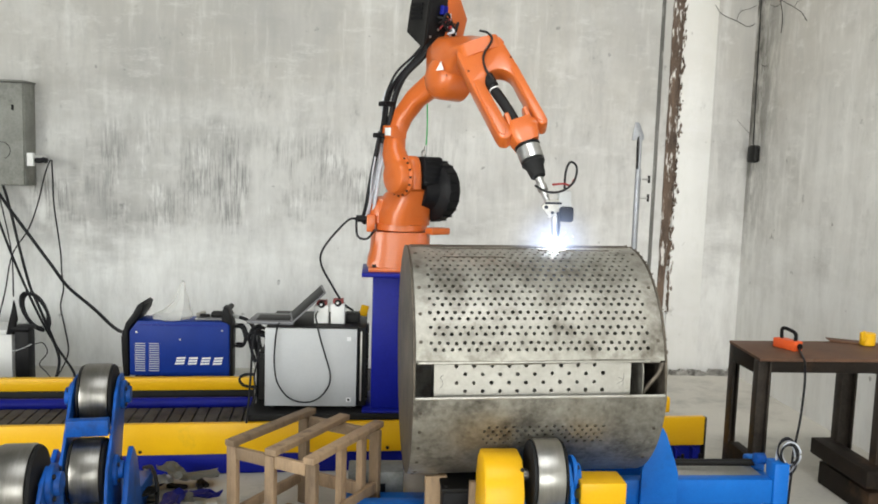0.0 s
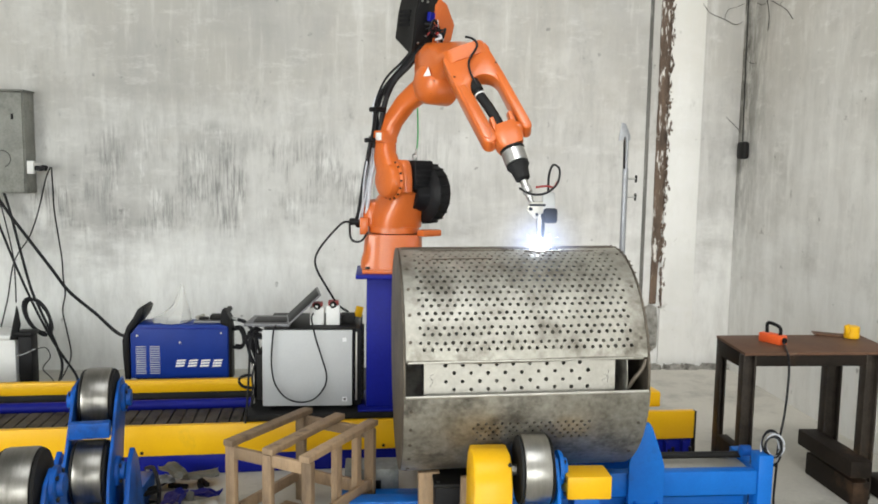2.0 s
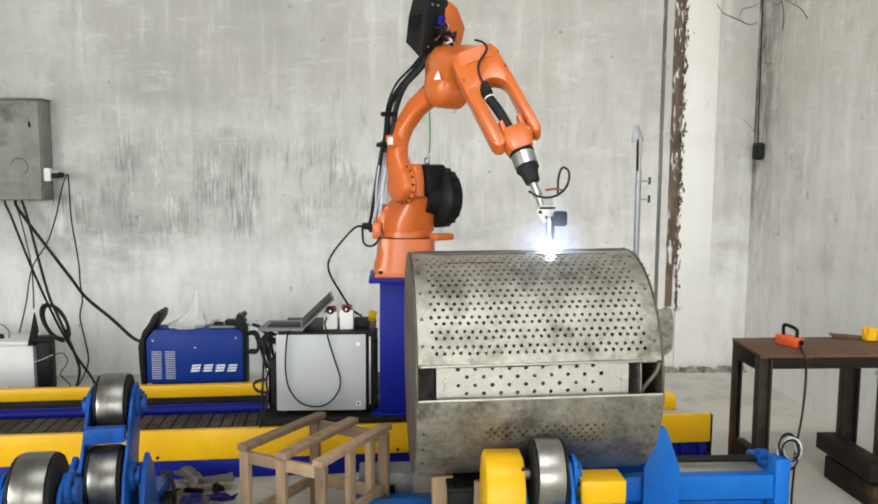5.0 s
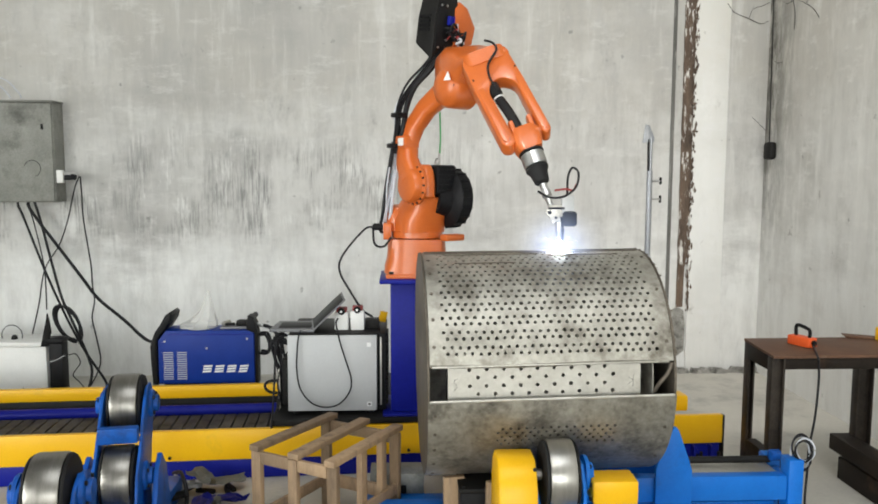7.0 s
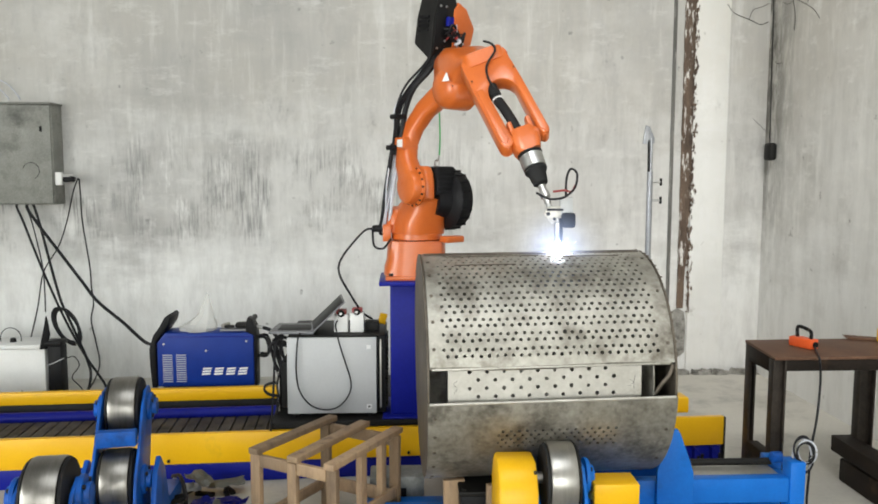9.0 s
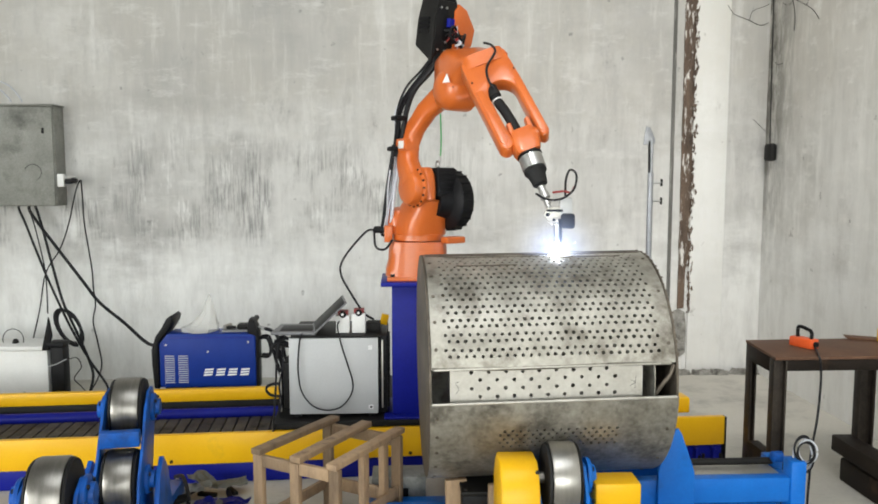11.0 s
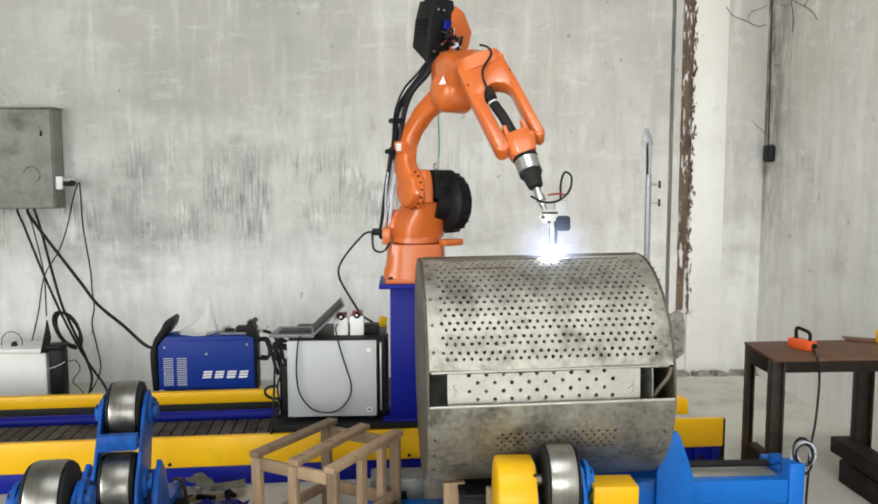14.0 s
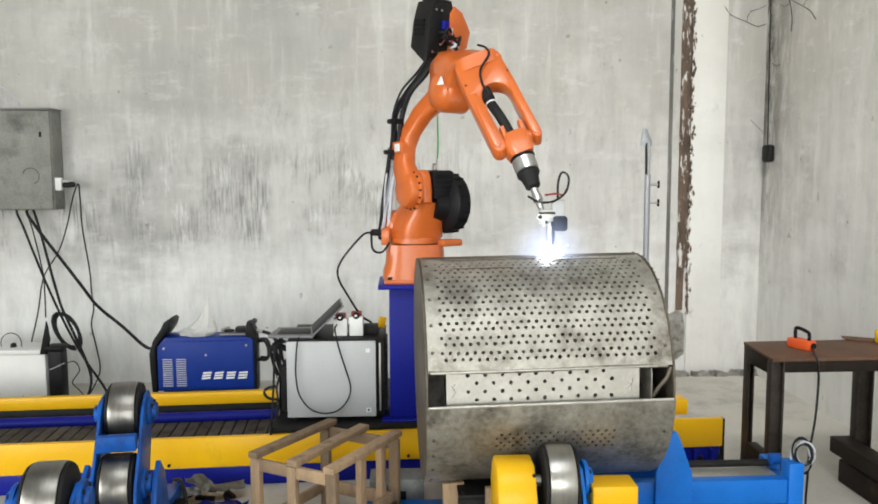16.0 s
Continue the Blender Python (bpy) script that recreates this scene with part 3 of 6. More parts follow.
tbox = part("motor_terminal_box", box(B(), (0.02, -0.010, 0.448), (0.205, 0.112, 0.600), 0.014), BLACKPLASTIC, turret, "black finned motor box")
for k in range(5):
    part("fin", box(B(), (0.2052, 0.002, 0.466 + 0.026 * k), (0.214, 0.105, 0.473 + 0.026 * k), 0.0015), BLACKPLASTIC, tbox)
part("lifting_eye", tube(B(), [(0.12 + 0.016 * math.cos(a), 0.045, 0.616 + 0.018 * math.sin(a)) for a in np.linspace(-1.2, 4.34, 12)], 0.004, 7, 0), CHROME, tbox, "bare steel lifting eye")
bm = box(B(), (0.17, 0.03, 0.20), (0.235, 0.15, 0.235), 0.008)
part("stop_block", bm, ORANGE, turret)

# lower arm, drawn at rest with the elbow straight over the shoulder's frame
arm = B()
lathe(arm, (J2.x, -0.158, J2.z), Y3, [(0, 0.0), (0.0005, 0.06), (0.010, 0.084), (0.022, 0.091), (0.052, 0.092), (0.058, 0.106), (0.069, 0.106)], 40)
mid = [((0.115, -0.105, 0.52), 0.076, 0.055), ((0.055, -0.100, 0.62), 0.062, 0.05), ((0.038, -0.085, 0.71), 0.054, 0.048), ((0.066, -0.062, 0.80), 0.053, 0.046),
       ((0.135, -0.030, 0.895), 0.056, 0.046), ((0.235, 0.0, 0.962), 0.062, 0.048), ((0.335, 0.02, 0.998), 0.072, 0.05)]
secs = []
for i, (c, w, t) in enumerate(mid):
    a, b = Vector(mid[max(i - 1, 0)][0]), Vector(mid[min(i + 1, len(mid) - 1)][0])
    d = (b - a).normalized()
    secs.append((c, Vector((d.z, 0, -d.x)) * w, Vector((0, t, 0))))
loft(arm, secs, 24, 3.2)
back_j2 = Matrix.Translation(-J2)
for v in arm.verts:
    v.co = back_j2 @ v.co
lower = part("lower_arm", arm, ORANGE, robot)


def on_arm(bm, shift):
    for v in bm.verts:
        v.co = v.co - shift
    return bm


part("bracket_plate", on_arm(box(B(), (-0.005, -0.142, 0.688), (0.095, -0.05, 0.752), 0.006), J2), ORANGE, lower)
part("type_label", on_arm(box(B(), (0.032, -0.1452, 0.700), (0.084, -0.1424, 0.740), 0.001), J2), LABELWHITE, lower, "small white type label")
for k in range(16):
    a = 2 * math.pi * k / 16
    part("hub_bolt", bolt(B(), (0.0995 * math.cos(a), -0.1005, 0.0995 * math.sin(a)), (0, -1, 0), 0.006, 0.009), GREYDARK, lower)
hr = random.Random(12)
for k in range(9):
    dx, dy, r = hr.uniform(-0.028, 0.028), hr.uniform(-0.028, 0.028), hr.choice((0.005, 0.007, 0.009, 0.011))
    w = [hr.uniform(-0.014, 0.014) for q in range(8)]
    hs = tube(B(), [(-0.165 + dx * 0.5, -0.07 + dy, 0.27), (-0.115 + dx + w[0], -0.145 + dy, 0.245 + w[1]), (-0.062 + dx + w[2], -0.160 + dy + w[3], 0.36), (-0.040 + dx + w[4], -0.150 + dy + w[5], 0.50), (-0.026 + dx * 0.8 + w[6], -0.142 + dy, 0.62), (-0.010 + dx * 0.6, -0.138 + dy * 0.6, 0.72)], r, 8)
    part("sleeve_hose", on_arm(hs, J2), CABLE if k % 4 == 1 else SILVERHOSE, lower)
for k in range(7):
    dx, dy, r = hr.uniform(-0.026, 0.026), hr.uniform(-0.024, 0.024), (0.015, 0.012, 0.009, 0.008, 0.007, 0.006, 0.005)[k]
    w = [hr.uniform(-0.016, 0.016) for q in range(8)]
    hs = tube(B(), [(-0.014 + dx * 0.7, -0.140 + dy * 0.7, 0.66), (0.005 + dx + w[0], -0.135 + dy, 0.77 + w[1]), (0.034 + dx + w[2], -0.125 + dy + w[3], 0.90), (0.088 + dx + w[4], -0.105 + dy, 1.005 + w[5]), (0.165 + dx, -0.06 + dy, 1.095 + w[6]), (0.235 + dx * 0.5, -0.02 + dy, 1.19)], r, 8)
    part("torch_hose", on_arm(hs, J2), (CABLE, CABLE, CABLE, SILVERHOSE)[k % 4], lower)
for c in ((-0.010, -0.138, 0.70), (0.020, -0.130, 0.86)):
    part("hose_clamp", on_arm(box(B(), (c[0] - 0.034, c[1] - 0.034, c[2] - 0.013), (c[0] + 0.036, c[1] + 0.036, c[2] + 0.013), 0.008), J2), BLACKPLASTIC, lower)

# forearm, drawn at rest in the arm's vertical plane and then carried into the elbow's frame
ROLL = 33
U = Vector((0.636, 0, -0.772)).normalized()
UZ = Vector((-U.z, 0, U.x))
PV = Vector((0, 1, 0)) * math.cos(radians(ROLL)) + UZ * math.sin(radians(ROLL))
PN = U.cross(PV)
REST = (Matrix.Translation(J3) @ pose(0, 0, 0, 0, -A2, 0)).inverted()


def at_rest(bm):
    for v in bm.verts:
        v.co = REST @ v.co
    return bm


def pr(r, y, z):
    return Vector((r, y, z - RZ))


bm = B()
lathe(bm, J3 + Vector((0.01, -0.10, -0.022)), Y3, [(0, 0.0), (0.001, 0.03), (0.010, 0.065), (0.028, 0.092), (0.055, 0.106), (0.17, 0.110), (0.19, 0.09), (0.192, 0)], 36)
EX, EZ = Vector((1, 0, 0)), Vector((0, 0, 1))
loft(bm, [(pr(0.215, 0.03, 2.12), Vector((0, 0.05, 0)), EZ * 0.045), (pr(0.245, 0.03, 2.115), Vector((0, 0.085, 0)), EZ * 0.085), (pr(0.33, 0.025, 2.110), Vector((0, 0.10, 0)), EZ * 0.122),
          (pr(0.43, 0.010, 2.105), (PV + Vector((0, 1, 0))) * 0.054, (EZ + EX * 0.15) * 0.118), (pr(0.50, 0.004, 2.110), PV * 0.104, (PN + EZ) * 0.052), (WR - U * 0.50, PV * 0.104, PN * 0.066), (WR - U * 0.44, PV * 0.104, PN * 0.045)], 36, 4.2)
forearm = part("forearm", at_rest(bm), ORANGE, robot)


def fk(u, v, n=0.0):
    """A point of the fork: along the forearm, across it and out of its plane, from the wrist."""
    return WR + U * u + PV * v + PN * n


FORKM = Matrix(((U.x, PN.x, PV.x, WR.x), (U.y, PN.y, PV.y, WR.y), (U.z, PN.z, PV.z, WR.z), (0, 0, 0, 1)))
arch = [(-0.325 + 0.075 * (1 - math.sin(a)), 0.006 - 0.066 * math.cos(a)) for a in np.linspace(0.0, math.pi, 13)]
left_tip = [(0.006 + 0.034 * math.sin(a), -0.086 - 0.034 * math.cos(a)) for a in np.linspace(0.0, math.pi, 9)]
right_tip = [(0.006 + 0.028 * math.sin(a), 0.094 - 0.024 * math.cos(a)) for a in np.linspace(0.0, math.pi, 9)]
outline = [(-0.50, -0.100), (-0.47, -0.116), (-0.30, -0.121)] + left_tip + [(-0.06, -0.055), (-0.20, -0.058)] + arch + [(-0.18, 0.070), (-0.06, 0.070)] + right_tip + [(-0.30, 0.118), (-0.465, 0.112), (-0.49, 0.090)]
fork = part("fork", at_rest(slab(B(), outline, -0.044, 0.040, 0.011, FORKM)), ORANGE, forearm)
lip = slab(B(), [(-0.500, -0.085), (-0.458, -0.090), (-0.458, 0.116), (-0.492, 0.108)], -0.052, 0.044, 0.010, FORKM)
part("fork_collar", at_rest(lip), ORANGE, forearm)
for v in (-0.092, 0.094):
    for u in (-0.36, -0.27, -0.18, -0.10):
        part("cover_bolt", at_rest(bolt(B(), fk(u, v * 1.12, 0.040), PN, 0.0045, 0.004)), GREYDARK, forearm)
    part("pivot_cap", at_rest(lathe(B(), fk(0.0, v + (0.0295 if v < 0 else -0.0255), 0.0), PV if v < 0 else -PV, [(0, 0.036), (0.010, 0.036), (0.014, 0.028), (0.0145, 0)], 24)), ORANGE, forearm)
    part("belt_cover", at_rest(slab(B(), [(-0.30, v - 0.016), (0.0, v - 0.018), (0.022, v), (0.0, v + 0.018), (-0.30, v + 0.016)], 0.0405, 0.046, 0.002, FORKM)), ORANGE, fork)
tri = slab(B(), [(-0.024, -0.02), (0.024, -0.02), (0, 0.024)], -0.0025, 0.0, 0.0, Matrix.Translation(pr(0.425, -0.103, 2.072)) @ pose(0, 0, 0, -8, 0, 12))
part("warning_label", at_rest(tri), LABELWHITE, forearm, "white triangular sticker")
for k in range(8):
    a = 2 * math.pi * k / 8
    part("cover_bolt", at_rest(bolt(B(), J3 + Vector((0.01 + 0.085 * math.cos(a), -0.070, -0.022 + 0.078 * math.sin(a))), (0, -1, 0), 0.006, 0.006)), GREYDARK, forearm)
feeder = Matrix.Translation(Vector((0.285, -0.095, 1.135))) @ pose(0, 0, 0, 0, 6, 6) @ pose(0, 0, 0, 0, 0, 90)
part("axis_four_motor", at_rest(slab(B(), [(0.165, 0.285), (0.215, 0.262), (0.278, 0.170), (0.262, 0.085), (0.205, 0.045), (0.135, 0.06), (0.135, 0.25)], 0.004, 0.125, 0.010, feeder)), ORANGE, forearm)
case = [(0.0, -0.012), (0.055, 0.040), (0.19, 0.075), (0.180, 0.20), (0.150, 0.292), (0.03, 0.298), (0.008, 0.20)]
shell = slab(B(), case, 0.012, 0.150, 0.010)
for v in shell.verts:
    # the underside rises towards the back
    v.co.z += max(0.0, 0.16 - v.co.z) / 0.17 * 0.085 * (v.co.y - 0.012) / 0.138
    v.co = feeder @ v.co
part("wire_feeder", at_rest(shell), GREYDARK, forearm, "dark grey wire feeder box with open wiring")
part("feeder_rim", at_rest(slab(B(), [(0.012, 0.03), (0.055, 0.058), (0.09, 0.07), (0.085, 0.26), (0.035, 0.272), (0.016, 0.20)], 0.004, 0.0115, 0.002, feeder)), BLACKPLASTIC, forearm)
part("feeder_lid", at_rest(slab(B(), [(0.045, 0.286), (0.16, 0.280), (0.150, 0.31), (0.055, 0.318)], 0.02, 0.14, 0.006, feeder)), BLACKPLASTIC, forearm)
rw = random.Random(3)
for k in range(11):
    q0 = Vector((0.07 + 0.010 * k, 0.010, 0.17 - rw.uniform(0, 0.09)))
    q1 = Vector((0.10 + rw.uniform(-0.03, 0.05), -0.028 - rw.uniform(0, 0.015), 0.125 + rw.uniform(-0.04, 0.05)))
    q2 = Vector((0.15 + rw.uniform(-0.03, 0.05), -0.020, 0.09 + rw.uniform(-0.03, 0.05)))
    q3 = Vector((0.185 + rw.uniform(-0.02, 0.02), 0.006, 0.075 + rw.uniform(-0.01, 0.04)))
    part("feeder_wire", at_rest(tube(B(), [feeder @ q for q in (q0, q1, q2, q3)], rw.choice((0.004, 0.006, 0.007)), 6)), (CABLE, CABLE, RED, CABLE, SILVERHOSE)[k % 5], forearm)
for y, z in ((0.03, 0.05), (0.04, 0.255), (0.075, 0.255), (0.078, 0.09)):
    part("feeder_screw", at_rest(bolt(B(), feeder @ Vector((y, 0.0035, z)), feeder.to_3x3() @ Vector((0, -1, 0)), 0.006, 0.005)), CHROME, forearm)
for q in range(4):
    part("feeder_vent", at_rest(box(B(), (-0.004, 0.045, 0.13 + 0.022 * q), (0.010, 0.115, 0.139 + 0.022 * q), 0.002, feeder)), BLACKPLASTIC, forearm)
part("feeder_connector", at_rest(box(B(), (0.082, -0.014, 0.170), (0.112, 0.008, 0.200), 0.006, feeder)), NAVY, forearm, "small blue connector")
part("feeder_mount", at_rest(rod(B(), feeder @ Vector((0.09, 0.08, 0.31)), feeder @ Vector((0.075, 0.08, 0.40)), 0.022, 14)), GREYDARK, forearm)
tc = tube(B(), [fk(-0.545, 0.030, 0.060), fk(-0.51, 0.055, 0.068), fk(-0.469, 0.058, 0.064), fk(-0.419, 0.0, 0.056), fk(-0.377, -0.023, 0.054), fk(-0.32, -0.030, 0.050), fk(-0.268, -0.017, 0.036)], 0.0055, 8)
part("thin_cable", at_rest(tc), CABLE, forearm)
part("cable_gland", at_rest(rod(B(), fk(-0.335, -0.028, 0.004), fk(-0.255, -0.030, 0.016), 0.030, 18, 0.005)), RUBBER, forearm, "black cable gland")
part("cable_tie", at_rest(lathe(B(), fk(-0.235, -0.029, 0.018), U, [(0, 0.022), (0, 0.026), (0.006, 0.026), (0.006, 0.022)], 18)), LABELWHITE, forearm, "white cable tie")
th = tube(B(), [fk(-0.27, -0.030, 0.012), fk(-0.22, -0.028, 0.018), fk(-0.15, -0.020, 0.020), fk(-0.08, -0.014, 0.014), fk(-0.02, -0.010, 0.0)], 0.023, 14)
part("torch_cable", at_rest(th), RUBBER, forearm, "thick black torch cable through the fork")

# wrist and torch: drawn about the wrist centre, in the arm's vertical plane
down = Vector((0.116, 0, -0.198)).normalized()
pivot = PV
bm = B()
lathe(bm, -pivot * 0.055, pivot, [(0, 0.03), (0.006, 0.042), (0.114, 0.042), (0.12, 0.03)], 28)
cross = down.cross(pivot).normalized()
loft(bm, [(-down * 0.045, pivot * 0.05, cross * 0.035), (Vector((0, 0, 0)), pivot * 0.066, cross * 0.046), (down * 0.05, pivot * 0.064, cross * 0.052), (down * 0.075, pivot * 0.054, cross * 0.05)], 28, 5)
wrist = part("wrist", bm, ORANGE, robot)
for s in (-1, 1):
    bm = B()
    loft(bm, [(pivot * s * 0.044 - down * 0.09, pivot * 0.012, cross * 0.026), (pivot * s * 0.044, pivot * 0.016, cross * 0.034)], 16, 4)
    part("wrist_cover", bm, ORANGE, wrist)
part("flange_ring", lathe(B(), down * 0.076, down, [(0, 0.052), (0.003, 0.056), (0.012, 0.056), (0.014, 0.05)], 32), BLACKPLASTIC, wrist)
part("flange", lathe(B(), down * 0.090, down, [(0, 0.05), (0.002, 0.053), (0.062, 0.053), (0.066, 0.045)], 32), CHROME, wrist, "bright metal tool flange")
part("torch_boot", lathe(B(), down * 0.156, down, [(0, 0.050), (0.012, 0.052), (0.03, 0.040), (0.075, 0.033), (0.085, 0.02)], 28), RUBBER, wrist, "black rubber torch boot")
torch = part("torch_neck", lathe(B(), down * 0.240, down, [(0, 0.017), (0.03, 0.017), (0.034, 0.022), (0.06, 0.022), (0.065, 0.015), (0.09, 0.015)], 22), CHROME, wrist)
noz = TIP - WR
part("swan_neck", tube(B(), [down * 0.30, down * 0.345, Vector((noz.x - 0.006, 0, noz.z + 0.135)), Vector((noz.x, 0, noz.z + 0.10)), Vector((noz.x, 0, noz.z + 0.07))], 0.012, 12), CHROME, wrist)
part("gas_tube", tube(B(), [(noz.x + 0.022, 0.0, noz.z + 0.03), (noz.x + 0.022, 0.0, noz.z + 0.09), (noz.x + 0.012, 0, noz.z + 0.13)], 0.0055, 10), GREYDARK, wrist)
part("nozzle", lathe(B(), (noz.x, 0, noz.z + 0.026), (0, 0, 1), [(0, 0.011), (0.004, 0.0135), (0.06, 0.0165), (0.085, 0.0165), (0.09, 0.012)], 22), CHROME, wrist, "heat-tinted metal gas nozzle")
part("welding_wire", rod(B(), (noz.x, 0, noz.z + 0.006), (noz.x, 0, noz.z + 0.03), 0.0022, 8), CHROME, wrist)
br = pose(noz.x, 0, noz.z, 0, 0, 58)
part("sensor_bracket", slab(B(), [(-0.062, 0.150), (-0.028, 0.105), (0.012, 0.125), (0.05, 0.165), (0.03, 0.185), (-0.045, 0.180)], -0.010, 0.006, 0.002, br), PLATESTEEL, wrist)
part("clamp_screw", rod(B(), br @ Vector((-0.045, -0.011, 0.150)), br @ Vector((-0.045, -0.024, 0.150)), 0.008, 10, 0.002), GREYDARK, wrist)
part("clamp_screw", rod(B(), br @ Vector((-0.018, -0.011, 0.128)), br @ Vector((-0.018, -0.024, 0.128)), 0.006, 10, 0.002), GREYDARK, wrist)
part("clamp_bar", box(B(), (-0.05, -0.016, 0.163), (0.02, -0.0105, 0.172), 0.001, br), GREYDARK, wrist)
part("seam_sensor", box(B(), (0.008, -0.012, 0.14), (0.062, 0.020, 0.222), 0.006, br), CABINET, wrist, "pale grey seam-tracking sensor case")
part("sensor_window", box(B(), (0.012, -0.032, 0.090), (0.072, 0.032, 0.155), 0.012, br), GREYDARK, wrist, "dark grey sensor head")
part("sensor_lead", tube(B(), [br @ Vector(q) for q in ((-0.10, -0.03, 0.24), (-0.05, -0.05, 0.215), (0.01, -0.05, 0.22), (0.06, -0.045, 0.26), (0.07, -0.04, 0.32), (0.045, -0.03, 0.34), (0.03, -0.02, 0.30), (0.03, -0.01, 0.23))], 0.005, 8), CABLE, wrist)
part("red_lead", tube(B(), [br @ Vector(q) for q in ((-0.03, -0.045, 0.245), (0.02, -0.035, 0.25), (0.05, -0.03, 0.245), (0.065, -0.03, 0.27))], 0.0045, 8), RED, wrist)
# the arc, its imitated lens bloom and flying spatter
part("welding_arc", lathe(B(), (noz.x, 0, noz.z - 0.016), (0, 0, 1), [(0, 0.006), (0.006, 0.021), (0.018, 0.027), (0.032, 0.019), (0.042, 0.004)], 18), glow("arc_light", (0.80, 0.88, 1.0), 220), wrist, "blinding blue-white welding arc")
# flat glowing lenses, turned and shifted towards the camera to overlay the drum
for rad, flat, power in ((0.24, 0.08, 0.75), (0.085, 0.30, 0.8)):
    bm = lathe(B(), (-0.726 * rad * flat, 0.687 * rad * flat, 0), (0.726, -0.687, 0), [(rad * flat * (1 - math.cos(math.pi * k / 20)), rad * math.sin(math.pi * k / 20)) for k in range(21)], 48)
    halo = part("arc_halo", bm, glow("arc_bloom", (0.50, 0.64, 1.0), power, rad), wrist)
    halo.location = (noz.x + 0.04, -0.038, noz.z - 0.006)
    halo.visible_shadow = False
bm = B()
rs = random.Random(8)
for k in range(9):
    a, e = rs.uniform(0, 2 * math.pi), rs.uniform(0.1, 1.2)
    d = Vector((math.cos(a) * math.cos(e), math.sin(a) * math.cos(e), math.sin(e)))
    s = rs.uniform(0.03, 0.08)
    rod(bm, Vector((noz.x, 0, noz.z)) + d * s, Vector((noz.x, 0, noz.z)) + d * (s + rs.uniform(0.004, 0.02)), 0.0007, 4)
part("spatter", bm, glow("spark_light", (0.9, 0.92, 1.0), 6), wrist)

part("base_cable", tube(B(), [(-0.24, 0.0, 0.265), (-0.29, -0.03, 0.25), (-0.40, -0.06, 0.12), (-0.42, -0.06, 0.03), (-0.36, -0.05, -0.09), (-0.30, -0.02, -0.19), (-0.25, 0.05, -0.24)], 0.006, 8), CABLE, base)
part("earth_loop", tube(B(), [(-0.24, -0.045, 0.265), (-0.23, -0.09, 0.18), (-0.18, -0.13, 0.17), (-0.14, -0.13, 0.22)], 0.006, 8), CABLE, base)

# ---------------------------------------------------------------- perforated drum
SCORCHED = surface("scorched_steel", (0.055, 0.045, 0.035), (0.20, 0.17, 0.135), (0.45, 0.65), metal=0.6, scale=7, bump=0.08)
DY, DZ, DR = 3.249, 0.794, 0.470
DX0, DX1 = 0.163, 1.122
DXC = 0.6465
drum = thing("steel_drum", pose(DXC, DY, DZ + 0.008, 0, -0.75, 1.7) @ pose(-DXC, 0, 0), "large perforated sheet-steel drum with a slot, lying on rollers", "drum")


def on_drum(x, deg, r=DR):
    a = radians(deg)
    return Vector((x, -r * math.cos(a), r * math.sin(a)))


def curved_sheet(bm, x0, x1, a0, a1, r, thick, na=48, nx=2):
    """A bent sheet with thickness between two angles of the drum."""
    grid = {}
    for k in range(na + 1):
        a = a0 + (a1 - a0) * k / na
        for i in range(nx + 1):
            x = x0 + (x1 - x0) * i / nx
            grid[0, k, i] = bm.verts.new(on_drum(x, a, r))
            grid[1, k, i] = bm.verts.new(on_drum(x, a, r - thick))
    for k in range(na):
        for i in range(nx):
            bm.faces.new((grid[0, k, i], grid[0, k, i + 1], grid[0, k + 1, i + 1], grid[0, k + 1, i]))
            bm.faces.new((grid[1, k, i], grid[1, k + 1, i], grid[1, k + 1, i + 1], grid[1, k, i + 1]))
        for i, f in ((0, 1), (nx, -1)):
            q = (grid[0, k, i], grid[0, k + 1, i], grid[1, k + 1, i], grid[1, k, i])
            bm.faces.new(q[::f])
    for k in (0, na):
        for i in range(nx):
            bm.faces.new((grid[0, k, i], grid[1, k, i], grid[1, k, i + 1], grid[0, k, i + 1]))
    return bm


